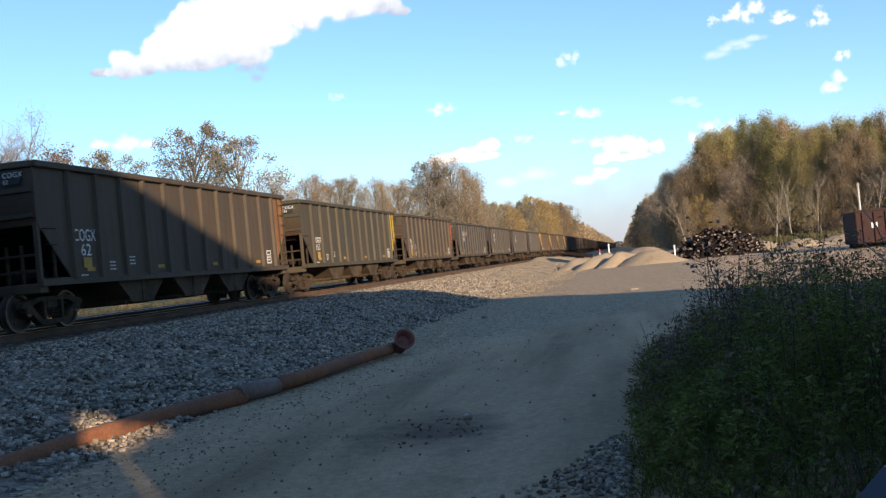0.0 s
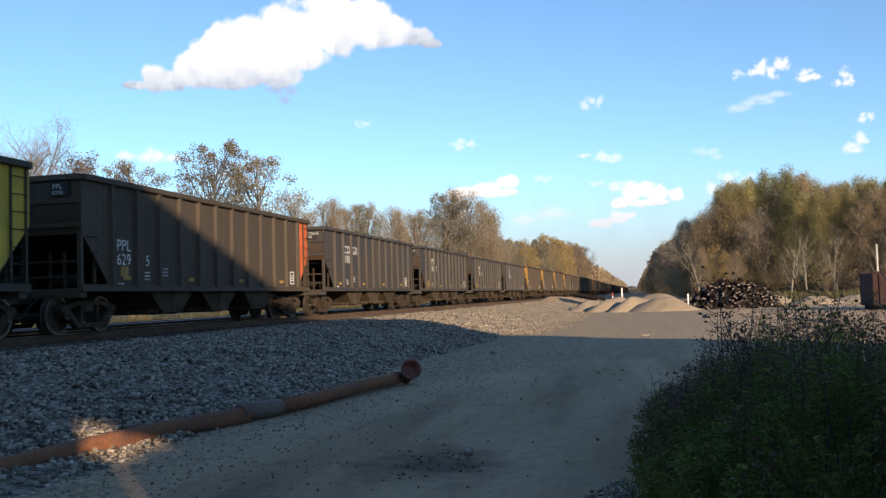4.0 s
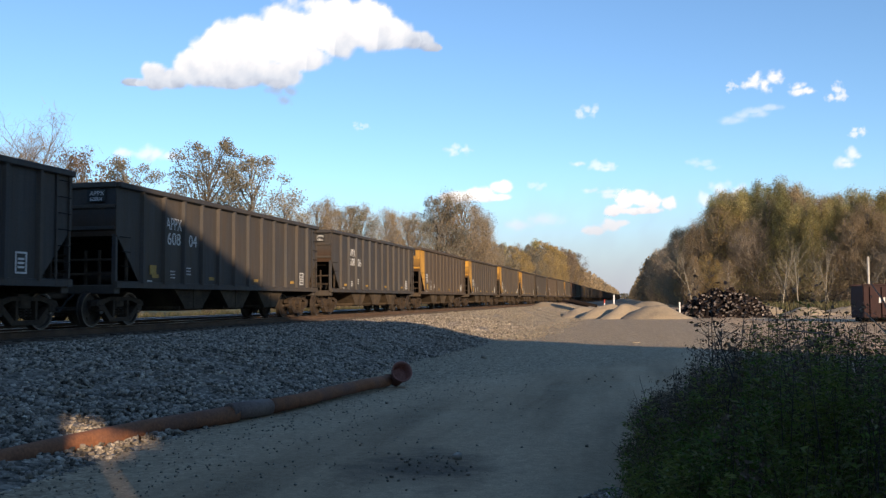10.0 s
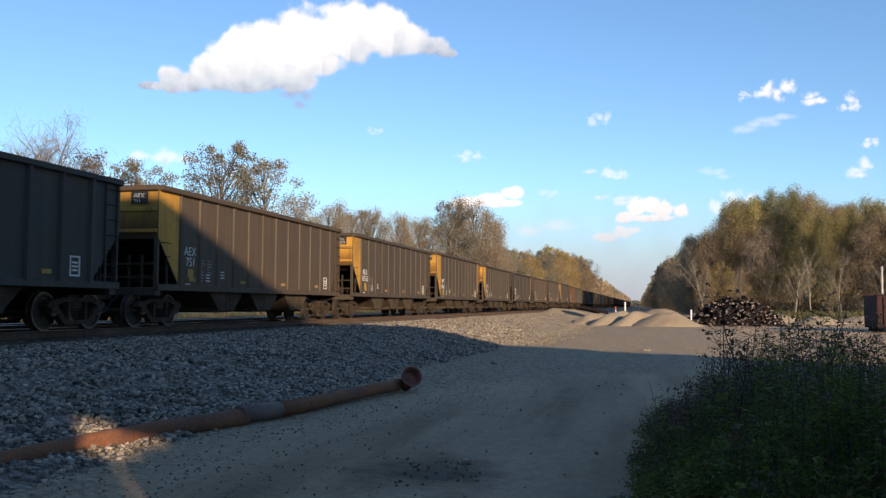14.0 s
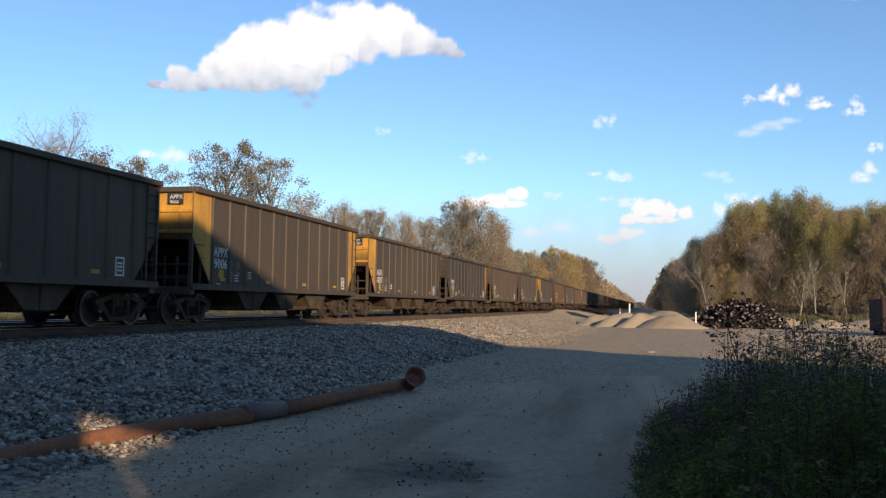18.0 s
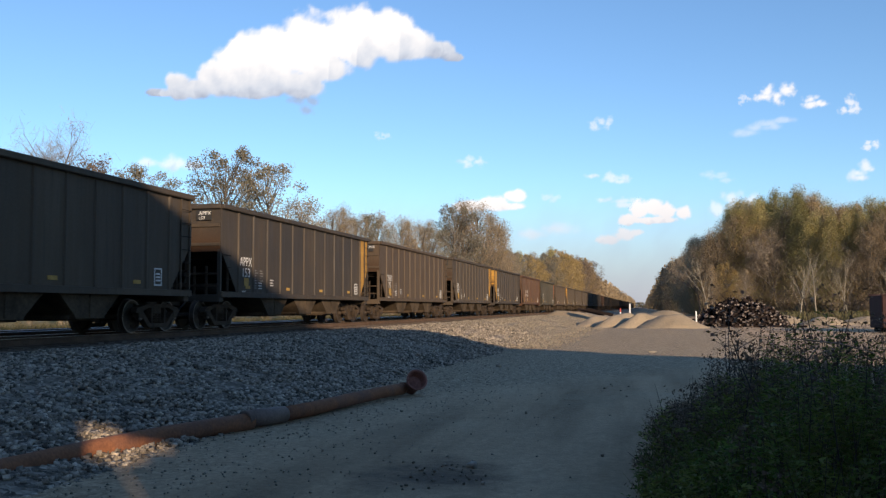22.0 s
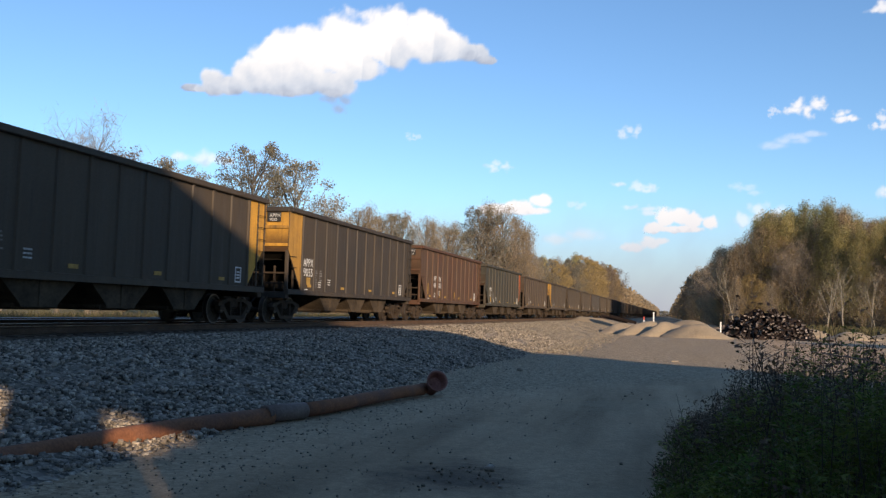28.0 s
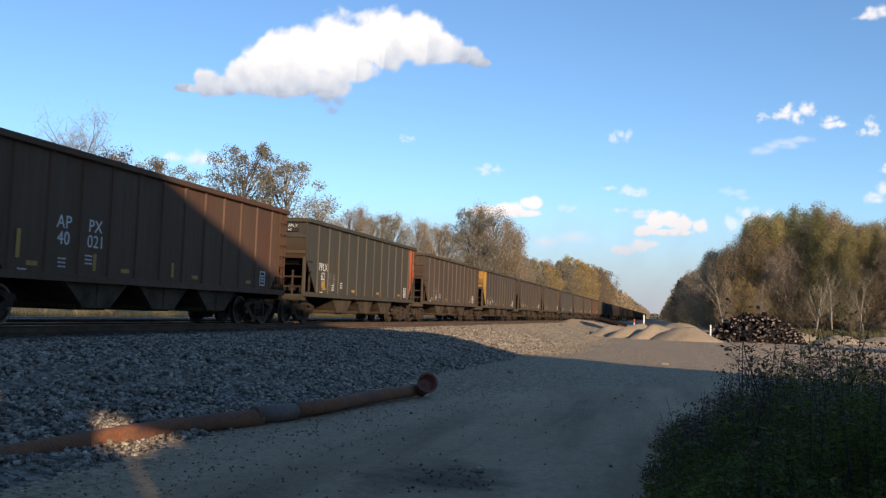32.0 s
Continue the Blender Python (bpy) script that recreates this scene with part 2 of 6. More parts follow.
PAINT = paint_mat()
END_PAINT = paint_mat(True)
STEEL_DARK = surf("dusty_dark_steel", (0.012, 0.011, 0.010), (0.032, 0.026, 0.021), 1.5, 20, 0.85, 0.0, 0.25, spec=0.08)
HOPPER = surf("dust_coated_hopper_steel", (0.04, 0.031, 0.023), (0.098, 0.072, 0.05), 1.2, 16, 0.9, 0.0, 0.25, spec=0.08)
TRUCK = surf("rusty_cast_steel", (0.03, 0.022, 0.017), (0.075, 0.053, 0.037), 3, 25, 0.85, 0.0, 0.3, spec=0.15)
WHEEL = surf("worn_wheel_steel", (0.035, 0.027, 0.022), (0.07, 0.052, 0.04), 5, 30, 0.6, 0.2, 0.15)
TREAD = surf("bright_wheel_rim", (0.14, 0.125, 0.11), (0.26, 0.24, 0.22), 6, 40, 0.45, 0.9, 0.1)
RAILHEAD = surf("polished_rail_head", (0.42, 0.41, 0.4), (0.6, 0.58, 0.56), 1, 30, 0.28, 0.9, 0.05)
RAILWEB = surf("rusted_rail_web", (0.07, 0.042, 0.028), (0.12, 0.075, 0.05), 2, 30, 0.85, 0.1, 0.3)
TIE = surf("weathered_tie_wood", (0.075, 0.055, 0.042), (0.13, 0.10, 0.08), 3, 18, 0.9, 0, 0.6, 0.02, stretch=(0.3, 2, 2), vary=0.25)
TIE_END = surf("cut_tie_end", (0.05, 0.04, 0.034), (0.24, 0.2, 0.18), 2.5, 22, 0.9, 0, 0.4, vary=0.5)
DRY_WOOD = surf("dry_brown_stalk", (0.05, 0.04, 0.034), (0.1, 0.08, 0.065), 3, 18, 0.9, 0, 0.0)
TIE_OLD = surf("creosoted_tie_wood", (0.013, 0.010, 0.010), (0.03, 0.021, 0.018), 3, 18, 0.95, 0, 0.5, vary=0.4, spec=0.1)
WHITE = surf("dusty_white_lettering", (0.5, 0.49, 0.47), (0.68, 0.67, 0.65), 4, 40, 0.7, 0, 0.0)
FADED = surf("worn_grey_lettering", (0.12, 0.115, 0.11), (0.3, 0.29, 0.28), 5, 40, 0.8, 0, 0.0)
LABEL_Y = surf("dull_yellow_label", (0.28, 0.17, 0.045), (0.45, 0.27, 0.07), 5, 40, 0.7, 0, 0.0)
LABEL_K = surf("black_label", (0.02, 0.02, 0.02), (0.035, 0.035, 0.035), 5, 40, 0.7, 0, 0.0)
PIPE = surf("rusty_pipe_steel", (0.12, 0.048, 0.028), (0.25, 0.1, 0.048), 1.2, 30, 0.85, 0.05, 0.25, c=(0.13, 0.07, 0.055))
PIPE_RED = surf("pinkish_rusted_steel", (0.22, 0.09, 0.07), (0.36, 0.16, 0.125), 3, 30, 0.85, 0.0, 0.25)
PIPE_BARE = surf("dull_grey_pipe_joint", (0.14, 0.096, 0.078), (0.21, 0.15, 0.125), 4, 30, 0.7, 0.1, 0.2)
STONE = surf("crushed_limestone", (0.148, 0.123, 0.096), (0.38, 0.32, 0.25), 6, 60, 0.85, 0, 0.4, island=0.74)
# paler, warmer copy of the limestone, with the look of sun in its colour
TAN_STONE = surf("dusty_tan_stone", (0.2, 0.168, 0.128), (0.33, 0.282, 0.216), 6, 60, 0.9, 0, 0.4, island=0.38)
CLOD = surf("dirt_clod", (0.16, 0.125, 0.09), (0.27, 0.215, 0.16), 8, 50, 0.95, 0, 0.5, island=0.4)
SAND = surf("piled_sand_and_gravel", (0.28, 0.218, 0.145), (0.36, 0.284, 0.193), 0.35, 9, 0.95, 0, 0.6, 0.05)
BARK = surf("grey_brown_bark", (0.10, 0.085, 0.07), (0.19, 0.165, 0.14), 2, 14, 0.9, 0, 0.6, 0.03, stretch=(1, 1, 0.3), vary=0.25)
BIRCH = surf("pale_bark", (0.19, 0.165, 0.13), (0.3, 0.265, 0.21), 2, 14, 0.9, 0, 0.4, 0.02, stretch=(1, 1, 0.3))
TWIG = surf("brown_twigs", (0.17, 0.135, 0.105), (0.28, 0.23, 0.18), 1, 9, 0.9, 0, 0, island=0.3)
WHITE_POST = surf("white_painted_post", (0.68, 0.68, 0.66), (0.82, 0.82, 0.8), 5, 30, 0.6, 0, 0.1)
RED_PAINT = surf("faded_red_paint", (0.42, 0.06, 0.04), (0.55, 0.1, 0.07), 5, 30, 0.6, 0, 0.1)
MAROON = surf("dark_maroon_steel", (0.018, 0.006, 0.0065), (0.034, 0.010, 0.010), 1.2, 18, 0.7, 0.1, 0.25)
WALL_MAT = surf("weathered_metal_cladding", (0.30, 0.29, 0.28), (0.4, 0.38, 0.36), 0.4, 9, 0.7, 0, 0.2)
BLUE_BODY = surf("dark_blue_car_paint", (0.012, 0.016, 0.03), (0.02, 0.024, 0.04), 1, 60, 0.25, 0.2, 0.0, spec=0.5)
DARK_GLASS = surf("dark_tinted_glass", (0.012, 0.014, 0.016), (0.02, 0.022, 0.025), 1, 40, 0.08, 0.0, 0.0, spec=0.6)
POLE_WOOD = surf("bleached_pole_wood", (0.4, 0.37, 0.32), (0.55, 0.51, 0.45), 3, 20, 0.9, 0, 0.4, stretch=(1, 1, 0.2))


def ground_mat():
    """Packed dirt: pale dusty road, wheel lines, darker gravelly verges, dry grass farther off."""
    m, nt, p = nodes_of("packed_dirt_and_gravel")
    co, _ = coords(nt, False)
    sep = nt.nodes.new("ShaderNodeSeparateXYZ")
    nt.links.new(co, sep.inputs[0])
    wide = noise_of(nt, co, 0.22, 5, 0.6)
    lane = noise_of(nt, co, 0.5, 4, 0.55, (1.6, 0.18, 1))
    mid = noise_of(nt, co, 1.7, 5, 0.65)
    fine = noise_of(nt, co, 14, 5, 0.7)
    grit = noise_of(nt, co, 60, 3, 0.7)
    dirt = ramp(nt, lane, [(0.34, (0.29, 0.2, 0.122)), (0.5, (0.465, 0.325, 0.2)), (0.7, (0.58, 0.41, 0.258))])
    dirt = mix(nt, ramp(nt, mid, [(0.55, (0, 0, 0)), (0.8, (0.55, 0.55, 0.55))]), dirt, (0.255, 0.199, 0.127))
    dirt = mix(nt, ramp(nt, wide, [(0.5, (0, 0, 0)), (0.75, (0.6, 0.6, 0.6))]), dirt, (0.470, 0.383, 0.255))
    # gravelly strip between the bank and the wheel tracks
    strip = maths(nt, "ADD", sep.outputs[0], maths(nt, "ADD", maths(nt, "MULTIPLY", wide, 5.0), maths(nt, "MULTIPLY", mid, 2.4)))
    strip = maths(nt, "SUBTRACT", strip, maths(nt, "MULTIPLY", maths(nt, "MINIMUM", sep.outputs[1], 16.0), 0.13))
    strip = maths(nt, "SUBTRACT", strip, maths(nt, "MULTIPLY", maths(nt, "MAXIMUM", maths(nt, "SUBTRACT", maths(nt, "MINIMUM", sep.outputs[1], 32.0), 16.0), 0.0), 0.55))
    pebble = nt.nodes.new("ShaderNodeTexVoronoi")
    pebble.inputs["Scale"].default_value = 19
    nt.links.new(co, pebble.inputs["Vector"])
    cell = nt.nodes.new("ShaderNodeSeparateColor")
    nt.links.new(pebble.outputs["Color"], cell.inputs[0])
    grav = ramp(nt, cell.outputs[0], [(0.1, (0.2, 0.155, 0.1)), (0.55, (0.375, 0.288, 0.188)), (0.92, (0.57, 0.445, 0.3))])
    verge = ramp(nt, maths(nt, "MULTIPLY", maths(nt, "ADD", strip, 10.0), 0.1), [(0.6, (0.9, 0.9, 0.9)), (0.9, (0, 0, 0))])
    dirt = mix(nt, verge, dirt, grav)
    # damp churned soil in the middle of the road
    damp = nt.nodes.new("ShaderNodeVectorMath")
    damp.operation = "DISTANCE"
    sq = nt.nodes.new("ShaderNodeMapping")
    sq.inputs["Scale"].default_value = (1.0, 0.75, 0.0)
    nt.links.new(co, sq.inputs[0])
    nt.links.new(sq.outputs[0], damp.inputs[0])
    damp.inputs[1].default_value = (-2.05, 6.45, 0.0)
    near = maths(nt, "ADD", damp.outputs["Value"], maths(nt, "MULTIPLY", mid, 1.6))
    dirt = mix(nt, ramp(nt, maths(nt, "MULTIPLY", near, 0.5), [(0.5, (0.9, 0.9, 0.9)), (0.85, (0, 0, 0))]), dirt, (0.14, 0.105, 0.075))
    # grass away from the yard
    ax = maths(nt, "ABSOLUTE", maths(nt, "ADD", sep.outputs[0], 2.0))
    far = maths(nt, "ADD", ax, maths(nt, "MULTIPLY", wide, 14.0))
    grass = ramp(nt, mid, [(0.3, (0.13, 0.115, 0.05)), (0.6, (0.24, 0.19, 0.095)), (0.8, (0.09, 0.10, 0.035))])
    col = mix(nt, ramp(nt, maths(nt, "MULTIPLY", far, 0.02), [(0.62, (0, 0, 0)), (0.72, (1, 1, 1))]), dirt, grass)
    g = ramp(nt, fine, [(0.25, (0.72, 0.72, 0.72)), (0.75, (1.16, 1.16, 1.16))])
    col = mix(nt, 1.0, col, g, "MULTIPLY")
    g2 = ramp(nt, grit, [(0.3, (0.8, 0.8, 0.8)), (0.7, (1.15, 1.15, 1.15))])
    col = mix(nt, 1.0, col, g2, "MULTIPLY")
    nt.links.new(col, p.inputs["Base Color"])
    p.inputs["Roughness"].default_value = 0.95
    p.inputs["Specular IOR Level"].default_value = 0.15
    hgt = maths(nt, "ADD", maths(nt, "MULTIPLY", fine, 0.7), maths(nt, "MULTIPLY", grit, 0.35))
    bumped(nt, p, hgt, 0.8, 0.05)
    return m


def ballast_mat():
    """Crushed stone: grey on the shoulder, brown and oily along the rails, sunlit tan painted in up the line."""
    m, nt, p = nodes_of("track_ballast")
    co, _ = coords(nt, False)
    sep = nt.nodes.new("ShaderNodeSeparateXYZ")
    nt.links.new(co, sep.inputs[0])
    vo = nt.nodes.new("ShaderNodeTexVoronoi")
    vo.inputs["Scale"].default_value = 13
    nt.links.new(co, vo.inputs["Vector"])
    cell = nt.nodes.new("ShaderNodeSeparateColor")
    nt.links.new(vo.outputs["Color"], cell.inputs[0])
    wide = noise_of(nt, co, 0.35, 4, 0.6)
    stone = ramp(nt, cell.outputs[0], [(0.1, (0.095, 0.08, 0.064)), (0.5, (0.2, 0.166, 0.13)), (0.9, (0.33, 0.274, 0.215))])
    stone = mix(nt, ramp(nt, wide, [(0.4, (0, 0, 0)), (0.75, (0.5, 0.5, 0.5))]), stone, (0.22, 0.18, 0.13))
    brown = ramp(nt, cell.outputs[0], [(0.1, (0.075, 0.055, 0.04)), (0.9, (0.17, 0.125, 0.09))])
    # past the building's shade the stone is painted a warmer, sunlit tan
    up = maths(nt, "ADD", maths(nt, "MULTIPLY", sep.outputs[1], 0.01), maths(nt, "MULTIPLY", wide, 0.15))
    tan = ramp(nt, cell.outputs[0], [(0.1, (0.19, 0.155, 0.11)), (0.5, (0.29, 0.24, 0.175)), (0.9, (0.39, 0.325, 0.24))])
    stone = mix(nt, ramp(nt, up, [(0.38, (0, 0, 0)), (0.55, (0.9, 0.9, 0.9))]), stone, tan)
    edge = maths(nt, "ADD", sep.outputs[0], maths(nt, "MULTIPLY", wide, 0.9))
    k = ramp(nt, maths(nt, "MULTIPLY", maths(nt, "ADD", edge, 12.5), 0.5), [(0.72, (1, 1, 1)), (0.95, (0, 0, 0))])
    col = mix(nt, k, stone, brown)
    nt.links.new(col, p.inputs["Base Color"])
    p.inputs["Roughness"].default_value = 0.95
    p.inputs["Specular IOR Level"].default_value = 0.15
    bumped(nt, p, vo.outputs["Distance"], 0.9, 0.06)
    return m


GROUND = ground_mat()
BALLAST = ballast_mat()


def rise(x, y):
    """Height of the ground sheet."""
    h = 0.05 * noise.noise((x * 0.25, y * 0.25, 3.0)) + 0.015 * noise.noise((x * 1.1, y * 1.1, 7.0))
    d = max(0.0, abs(x + 3) - 26) / 60
    h += min(d, 1.0) * (0.5 + 1.2 * noise.noise((x * 0.02, y * 0.02, 1.0)))
    return h - 0.03


def axis_steps(stops):
    out = []
    for a, b, n in stops:
        out += [a + (b - a) * i / n for i in range(n)]
    return out + [stops[-1][1]]


def build_ground():
    xs = axis_steps([(-2500, -300, 8), (-300, -60, 12), (-60, -22, 14), (-22, 12, 74), (12, 60, 24), (60, 300, 12), (300, 2500, 8)])
    ys = axis_steps([(-400, -20, 10), (-20, 4, 12), (4, 45, 90), (45, 110, 50), (110, 300, 24), (300, 1000, 14), (1000, 4200, 12)])
    g = Geo()
    for y in ys:
        for x in xs:
            g.v.append((x, y, rise(x, y)))
    w = len(xs)
    for j in range(len(ys) - 1):
        for i in range(w - 1):
            g.face((j * w + i, j * w + i + 1, (j + 1) * w + i + 1, (j + 1) * w + i), 0, True)
    thing("ground", "pale packed dirt yard with wheel tracks and gravel", "ground", kind="structure", geo=g, mats=GROUND, fix=False)


BED = [(-5.2, -0.12), (-5.8, 0.0), (-6.6, 0.14), (-7.8, 0.38), (-9.0, 0.59), (-10.2, 0.66), (-11.2, 0.69), (-12.2, 0.715), (-13.0, 0.735), (-14.6, 0.74), (-16.6, 0.73),
       (-18.9, 0.74), (-20.6, 0.73), (-21.6, 0.66), (-24.0, 0.25), (-26.0, -0.15)]


def bed_height(x):
    for (x0, z0), (x1, z1) in zip(BED, BED[1:]):
        if x1 <= x <= x0:
            return z0 + (z1 - z0) * (x0 - x) / (x0 - x1)
    return 0.0


def bed_lumps(x, y):
    """Unevenness of the loose stone on the bank."""
    n = 0.05 * noise.noise((x * 0.8, y * 0.5, 5.0)) + 0.085 * noise.noise((x * 1.9, y * 1.7, 9.0))
    return n * (1.0 if -12 < x < -5.5 else 0.15)


def build_bed():
    ys = axis_steps([(-60, 0, 12), (0, 60, 120), (60, 160, 60), (160, 2600, 20)])
    g = Geo()
    for y in ys:
        for x, z in BED:
            k = 1.0 if -12 < x < -5.5 else 0.15
            g.v.append((x + 0.3 * k * noise.noise((y * 0.3, x, 2.0)), y, z + bed_lumps(x, y)))
    w = len(BED)
    for j in range(len(ys) - 1):
        for i in range(w - 1):
            g.face((j * w + i, (j + 1) * w + i, (j + 1) * w + i + 1, j * w + i + 1), 0, True)
    thing("track_bed", "bank of crushed grey stone carrying two tracks", "track bed", kind="structure", geo=g, mats=BALLAST, fix=False)


def rock_field(n, place, low, high, seed):
    """Verts (n, 6 faces, 4, 3) of n small broken stones."""
    r = np.random.default_rng(seed)
    base = np.array([(x, y, z) for z in (-1, 1) for y in (-1, 1) for x in (-1, 1)], float)
    v = base[None] * r.uniform(0.55, 1.0, (n, 8, 3)) * (r.uniform(low, high, (n, 1, 1)) * np.array([1, 1, 0.75]) / 2)
    a, b = r.uniform(0, 6.28, n), r.uniform(-0.7, 0.7, n)
    rz = np.zeros((n, 3, 3))
    rz[:, 0, 0] = np.cos(a); rz[:, 0, 1] = -np.sin(a); rz[:, 1, 0] = np.sin(a); rz[:, 1, 1] = np.cos(a); rz[:, 2, 2] = 1
    rx = np.zeros((n, 3, 3))
    rx[:, 0, 0] = 1; rx[:, 1, 1] = np.cos(b); rx[:, 1, 2] = -np.sin(b); rx[:, 2, 1] = np.sin(b); rx[:, 2, 2] = np.cos(b)
    v = np.einsum("nij,nkj->nki", rz @ rx, v) + place(r, n)[:, None, :]
    fs = [(0, 2, 3, 1), (4, 5, 7, 6), (0, 1, 5, 4), (2, 6, 7, 3), (0, 4, 6, 2), (1, 3, 7, 5)]
    me = bpy.data.meshes.new("stones")
    idx = (np.arange(n)[:, None, None] * 8 + np.array(fs)[None]).reshape(-1, 4)
    me.vertices.add(n * 8)
    me.vertices.foreach_set("co", v.astype(np.float32).ravel())
    me.loops.add(idx.size)
    me.loops.foreach_set("vertex_index", idx.astype(np.int32).ravel())
    me.polygons.add(len(idx))
    me.polygons.foreach_set("loop_start", np.arange(0, idx.size, 4, dtype=np.int32))
    me.update(calc_edges=True)
    return me


def build_stones():
    def on_bank(r, n):
        x = -5.3 - 7.0 * r.beta(1.0, 0.9, n)
        y = 5.5 + 46 * r.beta(0.9, 1.5, n)
        z = np.array([bed_height(a) + bed_lumps(a, b) for a, b in zip(x, y)]) + r.uniform(-0.005, 0.03, n)
        return np.stack([x, y, z], 1)

    def on_yard(r, n):
        x = -6.2 + 6.5 * r.beta(0.8, 3.6, n)
        y = 5.5 + 40 * r.beta(0.9, 1.4, n)
        return np.stack([x, y, np.array([rise(a, b) for a, b in zip(x, y)]) + 0.008], 1)

    def on_yard_big(r, n):
        x = r.uniform(-5.0, 2.5, n)
        y = 6 + 34 * r.beta(0.8, 1.5, n)
        return np.stack([x, y, np.array([rise(a, b) for a, b in zip(x, y)]) + 0.01], 1)

    me = rock_field(84000, on_bank, 0.028, 0.085, 11)
    me.materials.append(STONE)
    thing("gravel", "loose crushed grey limestone on the bank", "gravel", kind="stuff", geo=me)
    # stones beyond the shade's edge take the sun-tinted colour
    def on_far_bank(r, n):
        y = 36 + 95 * r.beta(0.9, 1.5, n)
        ragged = np.array([1.6 * noise.noise((0.0, b * 0.16, 4.0)) + 0.7 * noise.noise((0.0, b * 0.7, 1.0)) for b in y])
        x = -3.4 + ragged - (8.8 + ragged) * r.beta(1.9, 0.95, n)
        z = np.array([max(bed_height(a) + bed_lumps(a, b), 0.0) for a, b in zip(x, y)]) + r.uniform(-0.03, 0.02, n)
        return np.stack([x, y, z], 1)
    me = rock_field(36000, on_far_bank, 0.03, 0.085, 15)
    me.materials.append(TAN_STONE)
    thing("gravel", "crushed limestone tinted sunlit tan on the bank up the line", "gravel", kind="stuff", geo=me)
    me = rock_field(5000, on_yard, 0.008, 0.026, 12)
    me.materials.append(TAN_STONE)
    thing("grit", "scattered small stones along the road edge", "gravel", kind="stuff", geo=me)
    me = rock_field(34, on_yard_big, 0.02, 0.05, 13)
    me.materials.append(CLOD)
    thing("clods", "scattered dark clods and pebbles on the dirt road", "clods", kind="stuff", geo=me)
    # a litter of dark clods where the road is churned up
    def churned(r, n):
        x, y = r.normal(-2.05, 0.25, n), r.normal(8.7, 0.35, n)
        return np.stack([x, y, np.array([rise(a, b) for a, b in zip(x, y)]) + 0.01], 1)
    me = rock_field(60, churned, 0.01, 0.035, 14)
    me.materials.append(CLOD)
    thing("clods", "dark churned clods in the middle of the road", "clods", kind="stuff", geo=me)
    def by_weeds(r, n):
        y = r.uniform(4.6, 7.9, n)
        x = -0.15 - 1.0 * r.beta(0.8, 2.2, n) * (8.4 - y) / 2.5
        return np.stack([x, y, np.array([rise(a, b) for a, b in zip(x, y)]) + 0.006], 1)
    me = rock_field(1500, by_weeds, 0.012, 0.05, 16)
    me.materials.append(STONE)
    thing("gravel", "dark loose gravel at the foot of the weeds", "gravel", kind="stuff", geo=me)
    # two stones that stand out
    for x, y, s in ((-1.8, 9.1, 0.09), (-4.1, 24.5, 0.12)):
        me = rock_field(1, lambda r, n: np.zeros((n, 3)), s, s * 1.1, int(x * 100) + 900)
        me.materials.append(STONE)
        thing("stone", "single pale broken stone lying on the road", "stone", pose(x, y, rise(x, y) + s * 0.3), geo=me)


def build_track(x, label, ties):
    t = thing("railway_track", label, "railway track", pose(x, 0, 0), kind="structure")
    prof = [(-0.075, 0.0), (0.075, 0.0), (0.075, 0.012), (0.014, 0.03), (0.014, 0.135), (0.036, 0.145), (0.036, 0.172), (0.028, 0.18), (-0.028, 0.18), (-0.036, 0.172),
            (-0.036, 0.145), (-0.014, 0.135), (-0.014, 0.03), (-0.075, 0.012)]
    for s in (-0.753, 0.753):
        g = Geo()
        n = len(prof)
        ys = [-60, 40, 400, 2600]
        for y in ys:
            for a, b in prof:
                g.v.append((s + a, y, RAIL - 0.18 + b))
        for j in range(len(ys) - 1):
            for i in range(n):
                q = (i + 1) % n
                g.face((j * n + i, j * n + q, (j + 1) * n + q, (j + 1) * n + i), 1 if i in (6, 7, 8) else 0)
        part("rail", g, [RAILWEB, RAILHEAD], t, "steel rail with a polished head")
    tie = Geo().box(-1.3, -0.115, 0.60, 1.3, 0.115, RAIL - 0.178, 0, 0.012).mesh("tie", [TIE])
    outward(tie)
    r = random.Random(5)
    for i in range(ties):
        part("tie", tie, None, t, at=pose(r.uniform(-0.03, 0.03), -4 + i * 0.53, r.uniform(-0.012, 0.0), 0, 0, r.uniform(-1, 1)))
    if ties:
        g = Geo()
        for i in range(500):
            y = -4 + (ties + i) * 0.53
            g.box(-1.3, y - 0.115, 0.62, 1.3, y + 0.115, RAIL - 0.178)
        tagged(part("tie_row", g, TIE, t, fix=False), kind="stuff")


# ---------------------------------------------------------------- hopper cars
PITCH, HALF = 16.82, 7.475
RIBS = [-6.25 + 1.136 * i for i in range(12)]
FIRST = 25.55  # middle of the first car on the line at 0 s


def letters(text, size):
    cu = bpy.data.curves.new("lettering", "FONT")
    cu.body, cu.size, cu.extrude = text, size, 0.002
    cu.space_character = 1.05
    ob = bpy.data.objects.new("lettering", cu)
    scene.collection.objects.link(ob)
    me = bpy.data.meshes.new_from_object(ob.evaluated_get(bpy.context.evaluated_depsgraph_get()))
    bpy.data.objects.remove(ob)
    me.materials.clear()
    me.materials.append(WHITE)
    return me


